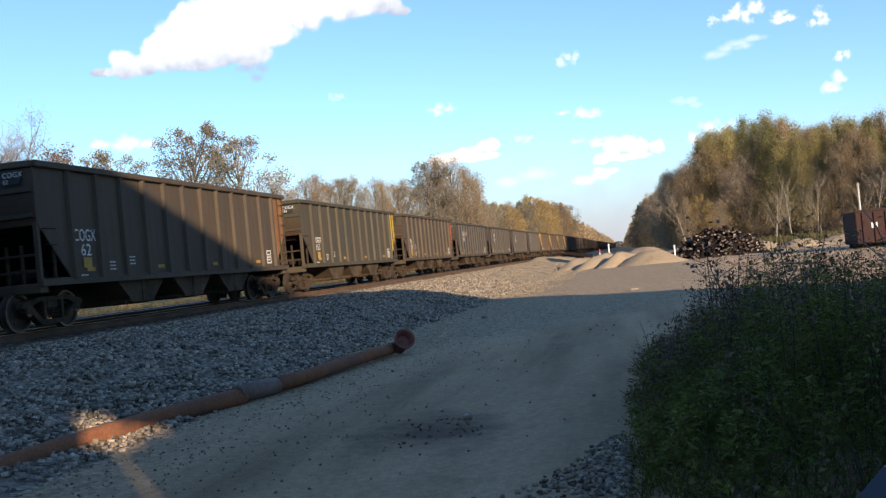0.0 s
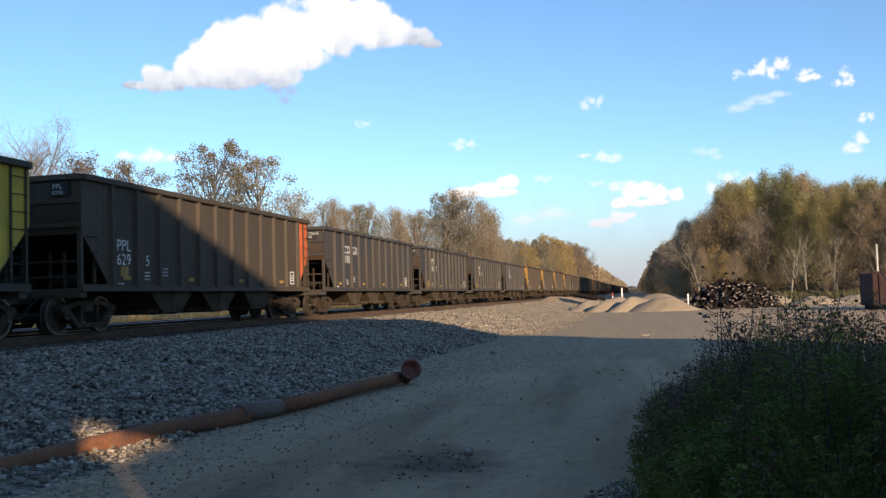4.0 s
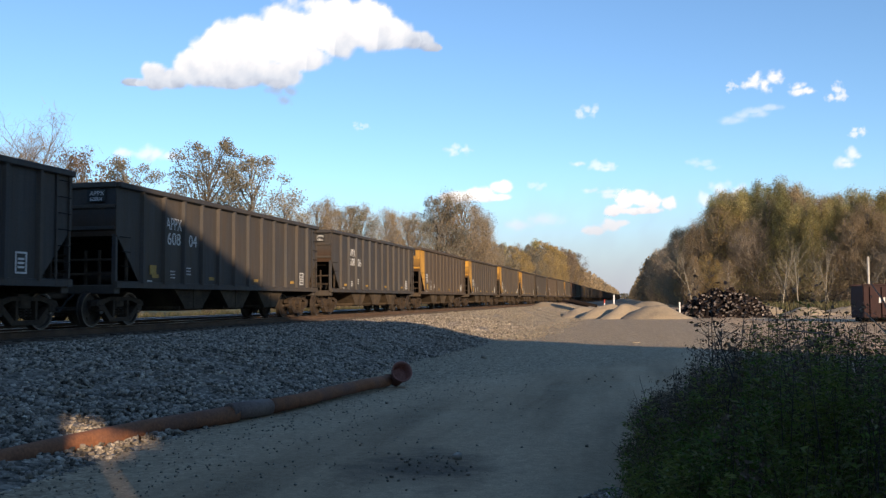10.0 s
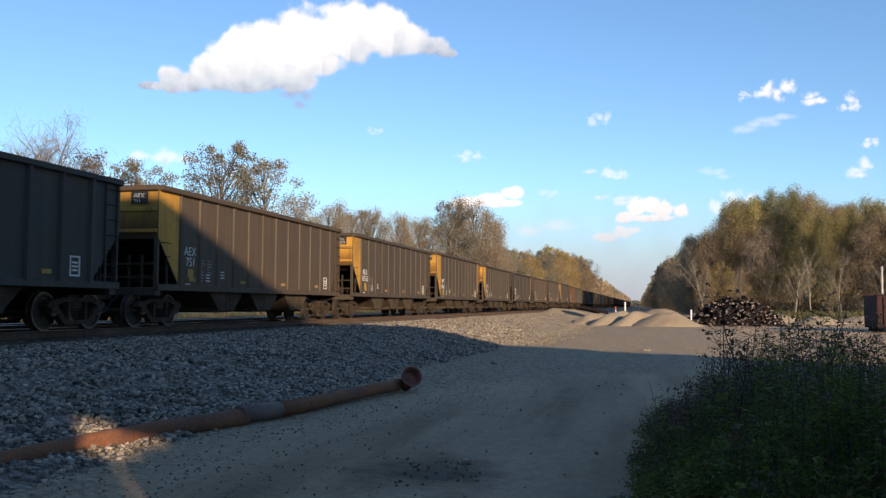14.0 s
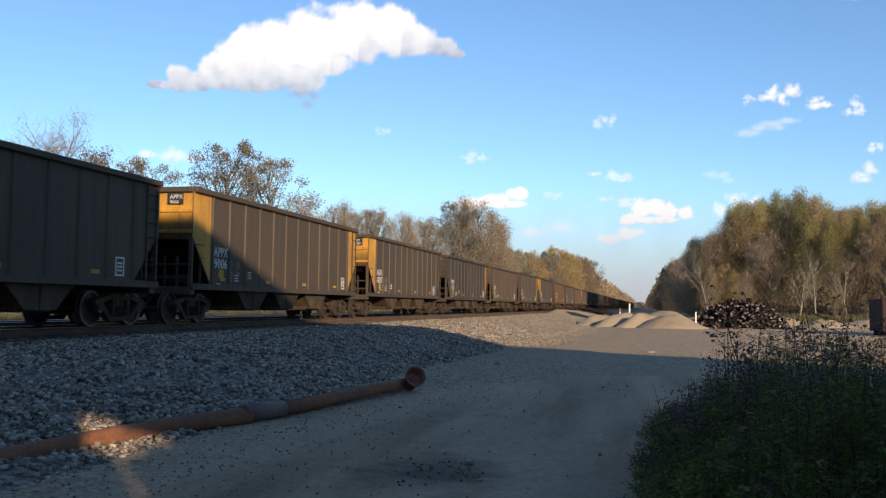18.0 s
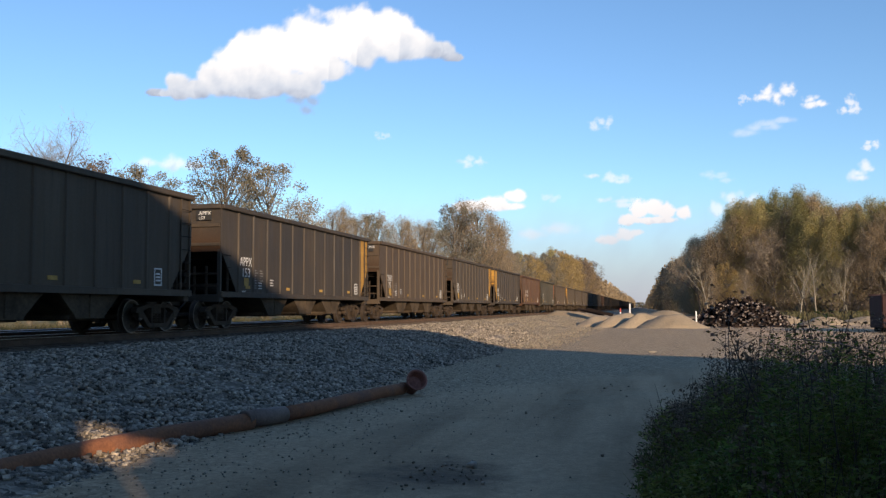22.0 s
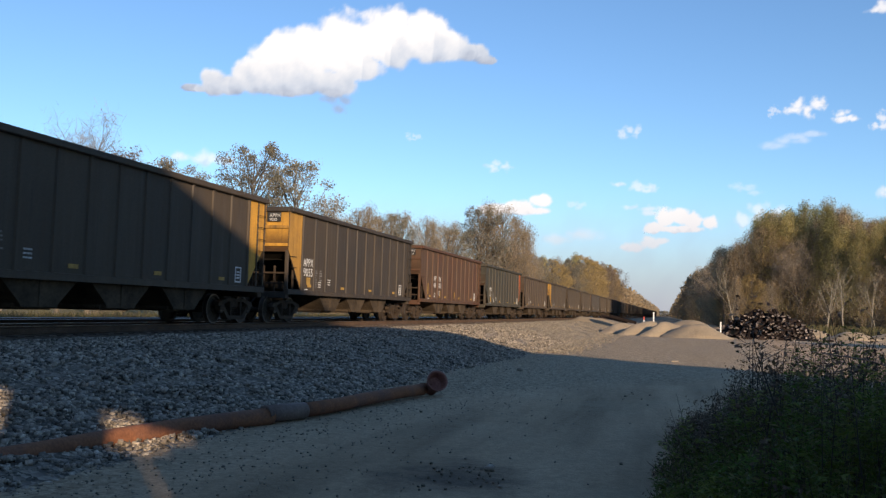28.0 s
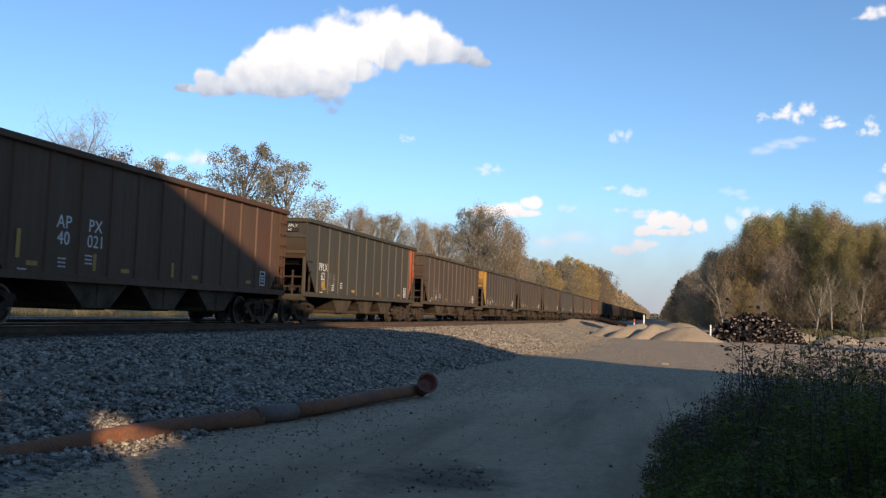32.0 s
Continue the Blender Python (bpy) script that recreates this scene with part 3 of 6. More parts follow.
def wheel_geo():
    g = Geo()
    for s in (-1, 1):
        x = s * 0.76
        # rim with flange, dished plate, hub
        prof = [(0.06, -0.09), (0.12, -0.09), (0.13, -0.05), (0.36, -0.02), (0.38, -0.065), (0.455, -0.065), (0.457, 0.05), (0.485, 0.06), (0.485, 0.08), (0.38, 0.08), (0.36, 0.02),
                (0.13, 0.03), (0.12, 0.08), (0.06, 0.08)]
        g.lathe([(r, -s * o) for r, o in prof], (x, 0, 0), "x", 28, 0, False)
        g.lathe([(0.425, s * 0.066), (0.452, s * 0.066)], (x, 0, 0), "x", 28, 1, False)
        # paint dabs and casting marks that show the turning
        for k in range(3):
            a = k * 2.1
            c, d = math.cos(a) * 0.25, math.sin(a) * 0.25
            g.box(x + s * 0.03, c - 0.05, d - 0.05, x + s * 0.05, c + 0.05, d + 0.05)
    g.tube([(-1.02, 0, 0), (1.02, 0, 0)], 0.08, 12)
    for s in (-1, 1):
        g.tube([(s * 0.98, 0, 0), (s * 1.10, 0, 0)], 0.12, 12)
        for k in range(3):
            a = k * 2.094
            g.box(s * 1.10 - 0.012, math.cos(a) * 0.07 - 0.018, math.sin(a) * 0.07 - 0.018, s * 1.10 + 0.012, math.cos(a) * 0.07 + 0.018, math.sin(a) * 0.07 + 0.018, 1)
    return g


def side_frame_geo(s):
    g = Geo()
    x0, x1 = s * 0.93, s * 1.11
    g.prism([(-1.14, 0.56), (-1.08, 0.68), (-0.55, 0.79), (0.55, 0.79), (1.08, 0.68), (1.14, 0.56), (0.98, 0.54), (0.5, 0.69), (-0.5, 0.69), (-0.98, 0.54)], "x", x0, x1)
    g.prism([(-0.92, 0.52), (-0.78, 0.58), (-0.42, 0.25), (0.42, 0.25), (0.78, 0.58), (0.92, 0.52), (0.5, 0.14), (-0.5, 0.14)], "x", x0, x1)
    for y in (-0.37, 0.29):
        g.box(min(x0, x1), y, 0.22, max(x0, x1), y + 0.08, 0.72)
    for y in (-0.89, 0.89):
        g.box(min(x0, x1) - 0.01, y - 0.13, 0.42, max(x0, x1) + 0.02, y + 0.13, 0.6, 0, 0.02)
    return g


def spring_geo(s):
    g = Geo()
    if s:
        for y in (-0.17, 0.0, 0.17):
            pts = [(s * 1.02 + 0.055 * math.cos(a), y + 0.055 * math.sin(a), 0.27 + 0.27 * a / 25.1) for a in [i * 0.785 for i in range(33)]]
            g.tube(pts, 0.014, 5)
    return g


def slab(pts, thick):
    """A sheet through four corners, with thickness along its normal."""
    g = Geo()
    p = [Vector(q) for q in pts]
    n = (p[1] - p[0]).cross(p[2] - p[0]).normalized() * thick
    g.v = [tuple(q) for q in p] + [tuple(q + n) for q in p]
    k = len(p)
    g.face(range(k))
    g.face([k + i for i in range(k)][::-1])
    for i in range(k):
        j = (i + 1) % k
        g.face((i, j, k + j, k + i))
    return g


def make_parts():
    """Meshes that every hopper car shares."""
    M = {}
    def keep(name, geo, mats):
        M[name] = outward(geo.mesh(name, mats))
    top, low, cut = 3.78, 1.12, 2.45
    # side sheet: the lower corners are cut back over the wheels
    keep("side_sheet", Geo().prism([(-HALF, top), (-HALF, cut), (-6.3, low), (6.3, low), (HALF, cut), (HALF, top)], "x", -0.012, 0.012), [PAINT])
    keep("rib", Geo().prism([(0.0, -0.085), (0.0, 0.085), (0.095, 0.05), (0.095, -0.05)], "z", low + 0.03, top - 0.02), [PAINT])
    keep("top_chord", Geo().box(-0.02, -HALF, 3.70, 0.13, HALF, 3.85, 0, 0.02), [PAINT])
    keep("end_chord", Geo().box(-1.55, -0.09, 3.70, 1.55, 0.03, 3.85, 0, 0.02), [PAINT])
    keep("side_sill", Geo().prism([(-0.03, 1.02), (0.09, 1.02), (0.09, 1.18), (0.0, 1.2), (-0.03, 1.2)], "y", -HALF, HALF), [PAINT])
    keep("end_panel", Geo().box(-1.545, -0.012, 2.40, 1.545, 0.012, 3.72), [END_PAINT])
    keep("end_rib", Geo().box(-1.5, -0.07, -0.05, 1.5, 0.0, 0.05, 0, 0.01), [PAINT])
    keep("slope_sheet", slab([(-1.5, 0.02, 2.43), (1.5, 0.02, 2.43), (1.5, 3.1, 1.05), (-1.5, 3.1, 1.05)], 0.03), [STEEL_DARK])
    keep("corner_post", Geo().box(-0.06, -0.05, 1.0, 0.06, 0.05, 2.46, 0, 0.012), [PAINT])
    keep("corner_panel", Geo().prism([(0.0, 2.45), (0.0, 3.72), (1.1, 3.72), (1.1, 1.26)], "x", 0.013, 0.018), [PAINT])
    keep("stay", Geo().box(-0.03, -0.03, 1.0, 0.03, 0.03, 2.0), [TRUCK])
    keep("end_sill", Geo().box(-1.5, -0.14, 0.86, 1.5, 0.14, 1.10, 0, 0.02), [PAINT])
    keep("platform", Geo().box(-1.3, 0.1, 1.02, 1.3, 1.2, 1.06), [TRUCK])
    keep("cross_bar", Geo().box(-1.5, -0.03, -0.03, 1.5, 0.03, 0.03, 0, 0.008), [TRUCK])
    keep("centre_sill", Geo().box(-0.2, -HALF + 0.1, 0.72, 0.2, HALF - 0.1, 1.05), [STEEL_DARK])
    # one discharge hopper, open V with a gate
    g = Geo()
    g.prism([(-1.3, 1.1), (1.3, 1.1), (0.62, 0.52), (0.56, 0.43), (-0.56, 0.43), (-0.62, 0.52)], "x", -1.38, 1.38)
    for x in (-1.385, 1.385):
        g.box(x - 0.02, -0.05, 0.46, x + 0.02, 0.05, 1.1)
    g.box(-1.25, -0.66, 0.43, 1.25, -0.60, 0.51)
    keep("hopper", g, [HOPPER])
    keep("hopper_gate", Geo().box(-1.2, -0.6, 0.375, 1.2, 0.6, 0.425, 0, 0.01), [TRUCK])
    # load of coal
    g = Geo()
    nx, ny = 7, 30
    for j in range(ny + 1):
        for i in range(nx + 1):
            x, y = -1.5 + 3.0 * i / nx, -7.3 + 14.6 * j / ny
            e = min(1, 1.2 * (1 - abs(x) / 1.5), 1.2 * (1 - abs(y) / 7.3))
            g.v.append((x, y, 2.2 + 0.9 * e + 0.12 * noise.noise((x * 1.5, y * 1.2, 4))))
    for j in range(ny):
        for i in range(nx):
            a = j * (nx + 1) + i
            g.face((a, a + 1, a + nx + 2, a + nx + 1), 0, True)
    M["floor_sheet"] = g.mesh("floor_sheet", [STEEL_DARK])
    keep("coupler", Geo().box(-0.12, -0.95, 0.74, 0.12, 0.1, 0.96, 0, 0.03).box(-0.17, -0.98, 0.70, 0.14, -0.68, 1.0, 0, 0.05), [TRUCK])
    keep("air_hose", Geo().tube([(0.35, -0.1, 0.85), (0.36, -0.4, 0.7), (0.3, -0.62, 0.42), (0.2, -0.85, 0.40)], 0.025, 6), [LABEL_K])
    g = Geo()
    g.lathe([(0.25, -0.02), (0.28, -0.02), (0.28, 0.02), (0.25, 0.02), (0.25, -0.02)], (0, 0, 0), "y", 16)
    for k in range(4):
        a = k * math.pi / 4
        g.tube([(-0.26 * math.cos(a), 0, -0.26 * math.sin(a)), (0.26 * math.cos(a), 0, 0.26 * math.sin(a))], 0.014, 5)
    g.tube([(0, 0, 0), (0, 0.3, 0)], 0.03, 8)
    keep("brake_wheel", g, [STEEL_DARK])
    keep("brake_cylinder", Geo().tube([(0, 0, 0), (0, 0.7, 0)], [0.16, 0.16], 14).tube([(0, -0.35, 0), (0, 0, 0)], 0.03, 6), [STEEL_DARK])
    keep("air_tank", Geo().tube([(-0.45, 0, 0), (-0.4, 0, 0), (0.4, 0, 0), (0.45, 0, 0)], [0.12, 0.18, 0.18, 0.12], 14), [STEEL_DARK])
    keep("ladder_rail", Geo().box(-0.02, -0.025, 1.0, 0.02, 0.025, 3.7), [PAINT])
    keep("rung", Geo().tube([(0, 0, 0), (0.05, 0, 0), (0.05, 0.42, 0), (0, 0.42, 0)], 0.011, 5), [STEEL_DARK])
    keep("end_plate", Geo().box(-0.26, -0.004, -0.13, 0.26, 0.004, 0.2), [LABEL_K])
    keep("reflector", Geo().box(-0.004, -0.17, -0.05, 0.004, 0.17, 0.05), [LABEL_Y])
    keep("notice_plate", Geo().box(-0.003, -0.17, -0.13, 0.003, 0.17, 0.13), [LABEL_Y])
    g = Geo()
    for a, b, c, d in ((-0.19, -0.24, -0.15, 0.24), (0.15, -0.24, 0.19, 0.24), (-0.15, 0.2, 0.15, 0.24), (-0.15, -0.24, 0.15, -0.2)):
        g.box(-0.004, a, b, 0.004, c, d)
    for z in (-0.12, -0.03, 0.06):
        g.box(-0.004, -0.1, z, 0.004, 0.1, z + 0.045)
    keep("stencil_frame", g, [WHITE])
    g = Geo()
    for j in range(3):
        z = -0.09 * j
        x = 0.0
        for w in ((0.05, 0.04, 0.06, 0.05), (0.07, 0.03, 0.05, 0.04), (0.04, 0.06, 0.03, 0.07))[j]:
            g.box(-0.003, x, z, 0.003, x + w * 0.8, z + 0.04)
            x += w * 0.8 + 0.03
    keep("stencil", g, [WHITE])
    g = Geo()
    rs = random.Random(3)
    for j in range(8):
        for y in (0.0, 0.42):
            x = y
            for _ in range(rs.choice((1, 2, 2, 3))):
                w = rs.uniform(0.03, 0.08)
                g.box(-0.003, x, -0.085 * j, 0.003, x + w, -0.085 * j + 0.038)
                x += w + 0.025
    keep("data_stencil", g, [FADED])
    # running gear
    keep("side_frame_left", side_frame_geo(-1), [TRUCK])
    keep("side_frame_right", side_frame_geo(1), [TRUCK])
    keep("bolster", Geo().box(-1.08, -0.2, 0.5, 1.08, 0.2, 0.72, 0, 0.03), [TRUCK])
    keep("spring_left", spring_geo(-1), [TRUCK])
    keep("spring_right", spring_geo(1), [TRUCK])
    keep("wheelset", wheel_geo(), [WHEEL, TREAD])
    keep("brake_beam", Geo().box(-0.75, -0.05, 0.34, 0.75, 0.05, 0.44).box(-0.8, -0.08, 0.3, -0.7, 0.08, 0.52).box(0.7, -0.08, 0.3, 0.8, 0.08, 0.52), [TRUCK])
    return M


SIDE = pose(0, 0, 0, 90, 0, 90)


def hopper_car(M):
    """One open-top hopper with all its parts; its place on the rails is the Empty's."""
    car = thing("hopper_car", "dusty dark steel open-top coal hopper car with ribbed sides", "hopper car", group="cars of the coal train")
    def put(name, x=0, y=0, z=0, rz=0, parent=car, as_name="", ry=0, rx=0):
        return part(as_name or name, M[name], None, parent, at=pose(x, y, z, rx, ry, rz))
    for s in (-1, 1):
        put("side_sheet", s * 1.53)
        put("top_chord", s * 1.53, rz=0 if s > 0 else 180)
        put("side_sill", s * 1.5, rz=0 if s > 0 else 180)
        for y in RIBS:
            put("rib", s * 1.542, y, 0, 0 if s > 0 else 180)
    put("floor_sheet")
    put("centre_sill")
    for y in (-2.95, 0.0, 2.95):
        h = put("hopper", 0, y)
        put("hopper_gate", parent=h)
    for e in (-1, 1):
        rz = 0 if e < 0 else 180
        put("end_panel", 0, e * (HALF - 0.03), 0, rz, as_name="near_end_panel" if e < 0 else "far_end_panel")
        put("end_chord", 0, e * HALF, 0, rz)
        for z in (2.62, 3.2):
            put("end_rib", 0, e * (HALF - 0.04), z, rz, as_name="near_end_rib" if e < 0 else "far_end_rib")
        put("slope_sheet", 0, e * (HALF - 0.03), 0, rz)
        put("end_sill", 0, e * (HALF - 0.15), 0, rz)
        put("platform", 0, e * (HALF - 0.1), 0, rz)
        put("coupler", 0, e * (HALF - 0.12), 0, rz)
        put("air_hose", 0, e * (HALF - 0.1), 0, rz)
        for s in (-1, 1):
            put("corner_post", s * 1.47, e * (HALF - 0.06))
            put("stay", s * 1.45, e * (HALF - 0.65), as_name="stay")
            put("stay", s * 0.55, e * (HALF - 0.2), as_name="stay")
            put("stay", s * 1.0, e * (HALF - 0.12), as_name="stay")
        put("cross_bar", 0, e * (HALF - 0.1), 1.75)
        put("cross_bar", 0, e * (HALF - 0.1), 1.38)
        # the side's end panels, painted with the end
        for s in (-1, 1):
            a = put("corner_panel", 0, 0, 0, 0, as_name="near_corner_panel" if e < 0 else "far_corner_panel")
            a.matrix_basis = pose(s * 1.53, e * HALF, 0) @ Matrix.Diagonal((s, -e, 1, 1))
        t = new("truck")
        t.parent = car
        t.matrix_basis = pose(0, e * 6.5, 0)
        put("side_frame_left", parent=t, as_name="side_frame")
        put("side_frame_right", parent=t, as_name="side_frame")
        put("bolster", parent=t)
        put("spring_left", parent=t, as_name="spring_nest")
        put("spring_right", parent=t, as_name="spring_nest")
        for y in (-0.89, 0.89):
            put("brake_beam", 0, y * 0.42, parent=t)
            put("wheelset", 0, y, 0.457, parent=t)
    # hand brake, cylinder and tank at the near end
    put("brake_wheel", -0.85, -HALF - 0.05, 2.1)
    put("brake_cylinder", -0.5, -6.9, 1.25)
    put("air_tank", 0.55, -6.6, 1.3)
    # ladders at the near left and far right corners of each side
    for s, y0 in ((1, HALF - 0.62), (-1, -HALF + 0.14), (1, -HALF + 0.14)):
        if y0 > 0 or s < 0:
            for y in (y0, y0 + 0.48):
                put("ladder_rail", s * 1.575, y)
            for k in range(7):
                put("rung", s * 1.585, y0 + 0.03, 1.2 + k * 0.38, as_name="rung", ry=0 if s > 0 else 180)
        else:
            for k in range(4):
                put("rung", s * 1.55, y0 + 0.03, 1.2 + k * 0.38, as_name="rung")
    for s in (-1, 1):
        for y in (-5.6, -2.2, 1.2, 4.6):
            put("reflector", s * 1.556, y + 0.06, 1.36)
        put("stencil_frame", s * 1.556, 5.68, 1.52)
        for y, z in ((-4.7, 1.5), (-5.95, 1.2), (-3.75, 1.62)):
            tagged(put("stencil", s * 1.556, y if s > 0 else y - 0.4, z, 0 if s > 0 else 180), kind="stuff")
    return car


GREY, BLACK, BROWN, RUST = (0.060, 0.047, 0.036), (0.041, 0.042, 0.046), (0.078, 0.054, 0.037), (0.1, 0.042, 0.023)
MOSS, DARK = (0.048, 0.048, 0.037), (0.036, 0.032, 0.030)
YELLOW, OLIVE, RED, ORANGE = (0.62, 0.315, 0.05), (0.68, 0.47, 0.06), (0.62, 0.13, 0.04), (0.3, 0.125, 0.045)
# body, near end, far end, lines of lettering, colour of the notice plate shown or not
CARS = {
    -2: (GREY, None, None, (), 0), -1: (BLACK, None, None, (), 0),
    0: (GREY, None, ORANGE, ("COGX", "62"), 1), 1: (MOSS, None, OLIVE, ("COGX", "155"), 1), 2: (GREY, None, RED, ("PPL", "629 5"), 1),
    3: (BLACK, None, None, ("CO GX", "190"), 0), 4: (BLACK, None, None, ("APPX", "608 2"), 1), 5: (BLACK, None, None, ("APPX", "608 04"), 1), 6: (BLACK, None, None, ("APPX", "608 06"), 0),
    7: (BROWN, YELLOW, None, ("AEX", "751"), 1), 8: (GREY, YELLOW, None, ("AEX", "18355"), 1), 9: (GREY, YELLOW, YELLOW, ("APPX", "9006"), 1),
    10: (GREY, YELLOW, None, ("AEX", "10357"), 1), 11: (DARK, None, YELLOW, ("APPX", "153"), 1), 12: (BROWN, None, None, ("COGX", "75"), 1),
    13: (GREY, None, YELLOW, ("PPL", "927"), 1), 14: (DARK, YELLOW, None, ("APPX", "9055"), 1), 15: (RUST, None, None, ("AP PX", "40 021"), 0),
    16: (MOSS, None, RED, ("PPLX", "62"), 1), 17: (BROWN, None, None, (), 0), 18: (GREY, YELLOW, None, (), 1), 19: (GREY, None, None, (), 1), 20: (GREY, None, ORANGE, (), 0),
    21: (BLACK, None, None, (), 1), 22: (GREY, None, None, (), 0), 23: (GREY, None, RED, (), 1), 24: (RUST, None, None, (), 0),
}


def coloured(car, body, near, far):
    for ob in car.children_recursive:
        n = ob.name.split(".")[0]
        c = body
        if near and n in ("near_end_panel", "near_corner_panel", "near_end_rib"):
            c = near
        if far and n in ("far_end_panel", "far_corner_panel", "far_end_rib"):
            c = far
        ob.color = (*c, 1)


HEIGHTS = {0: 3.9, 3: 3.76, 4: 3.76, 5: 3.76, 6: 3.78, 7: 3.92, 8: 3.92, 9: 4.03, 10: 3.96, 11: 3.94, 12: 3.98, 13: 4.08, 14: 4.05, 15: 4.0, 16: 3.95}


def raise_body(car, top):
    """Stretch the body above the sills to its own height."""
    f = (top - 1.1) / (3.85 - 1.1)
    m = pose(0, 0, 1.1) @ Matrix.Diagonal((1, 1, f, 1)) @ pose(0, 0, -1.1)
    for ob in car.children:
        if ob.name.split(".")[0] in ("side_sheet", "rib", "top_chord", "end_chord", "near_end_panel", "far_end_panel", "near_end_rib", "far_end_rib", "near_corner_panel", "far_corner_panel", "ladder_rail", "corner_post", "slope_sheet"):
            ob.matrix_basis = m @ ob.matrix_basis


WORDS = {YELLOW: "yellow", OLIVE: "bright yellow", RED: "red", ORANGE: "rusty orange"}


def build_train():
    M = make_parts()
    proto = hopper_car(M)
    train = {}
    cache = {}
    for k in sorted(CARS):
        body, near, far, lines, plate = CARS[k]
        car = proto if k == -2 else copy_thing(proto, Matrix())
        coloured(car, body, near, far)
        tint = {GREY: "dusty grey", BLACK: "nearly black", BROWN: "brownish grey", RUST: "rusty red-brown", MOSS: "greenish grey", DARK: "dark coal-stained"}[body]
        ends = "".join([f" with {WORDS[near]} leading end" if near else "", (" and" if near else " with") + f" {WORDS[far]} trailing end" if far else ""])
        if near and near == far:
            ends = f" with {WORDS[near]} ends"
        tagged(car, f"{tint} ribbed coal hopper{ends}")
        raise_body(car, HEIGHTS.get(k, 3.85))
        if k >= 7:  # newer cars with shallow ribs
            for ob in car.children:
                if ob.name.split(".")[0] == "rib":
                    ob.matrix_basis = ob.matrix_basis @ Matrix.Diagonal((0.45, 0.8, 1, 1))
        y0, z0, tall = (-4.5, 2.72, 0.5) if 3 <= k <= 6 else (-5.68, 2.06, 0.36 if k in (1, 7, 8) else 0.42)
        if k == 15:
            y0, z0 = -4.55, 2.2
            for y in (-6.0, -3.4, 0.05):
                part("reflector", M["reflector"], None, car, "yellow upright bar", at=pose(1.56, y, 1.75 if y < -5 else 1.5) @ Matrix.Diagonal((1, 0.35, 6 if y < -5 else 4, 1)))
        for i, s in enumerate(lines):
            for n, word in enumerate(s.split(" ")):
                me = cache.setdefault((word, tall), letters(word, tall))
                w = max(v.co.x for v in me.vertices)
                f = min(1.0, 0.9 / w)
                for a in (1, -1):
                    y = y0 + n * 1.136 - w * f / 2
                    part("lettering", me, None, car, at=pose(a * 1.546, a * y, z0 - 0.86 * tall * i, 90, 0, 90 * a) @ Matrix.Diagonal((f, 1, 1, 1)))
        if lines:
            word = lines[0].replace(" ", "")
            part("end_plate", M["end_plate"], None, car, at=pose(0.98, -HALF - 0.045, HEIGHTS.get(k, 3.85) - 0.38))
            me = cache.setdefault((word, 1), letters(word, 0.17))
            part("end_lettering", me, None, car, at=pose(0.8, -HALF - 0.053, HEIGHTS.get(k, 3.85) - 0.35, 90, 0, 0))
            me = cache.setdefault((lines[1], 2), letters(lines[1].replace(" ", ""), 0.14))
            part("end_lettering", me, None, car, at=pose(0.8, -HALF - 0.053, HEIGHTS.get(k, 3.85) - 0.49, 90, 0, 0))
        if k >= 7 and k != 15:
            tagged(part("data_stencil", M["data_stencil"], None, car, "faint columns of small white stencilling", at=pose(1.548, -5.0, 1.92)), kind="stuff")
        if plate:
            part("notice_plate", M["notice_plate"], None, car, at=pose(1.568, -5.68, 1.53))
        train[k] = car
    return train


def far_cars(train):
    """The rest of the train, far up the line: fewer parts each."""
    body = Geo().prism([(-HALF, 3.85), (-HALF, 2.45), (-6.3, 1.1), (6.3, 1.1), (HALF, 2.45), (HALF, 3.85)], "x", -1.54, 1.54)
    ribs = Geo()
    for y in RIBS:
        for s in (-1, 1):
            ribs.box(s * 1.59 - 0.05, y - 0.06, 1.15, s * 1.59 + 0.05, y + 0.06, 3.75)
    gear = Geo()
    for y in (-6.5, 6.5):
        gear.box(-1.1, y - 1.15, 0.25, 1.1, y + 1.15, 0.8)
        for a in (-0.89, 0.89):
            for s in (-1, 1):
                gear.tube([(s * 0.7, y + a, 0.457), (s * 0.84, y + a, 0.457)], 0.457, 16)
    gear.box(-0.2, -8.4, 0.7, 0.2, 8.4, 1.05)
    hop = Geo()
    for y in (-2.95, 0, 2.95):
        hop.prism([(y - 1.35, 1.1), (y + 1.35, 1.1), (y + 0.55, 0.43), (y - 0.55, 0.43)], "x", -1.38, 1.38)
    meshes = [outward(g.mesh(n, [m])) for n, g, m in (("body", body, PAINT), ("ribbing", ribs, PAINT), ("running_gear", gear, TRUCK), ("hopper_row", hop, HOPPER))]
    r = random.Random(8)
    for k in range(25, 52):
        car = thing("hopper_car", "distant coal-dusted open-top hopper car on the rails", "hopper car", group="cars of the coal train")
        c = r.choice((GREY, GREY, BLACK, BROWN))
        for me in meshes:
            ob = part(me.name.split(".")[0], me, None, car)
            ob.color = (*c, 1)
            if me.name.startswith("ribbing"):
                tagged(ob, kind="stuff")
        train[k] = car


# ---------------------------------------------------------------- how the train runs
def run(t):
    """Metres that the train has come by t seconds."""
    return 8.18655 * t - 0.0050268 * t * t - 0.0000262 * t ** 3


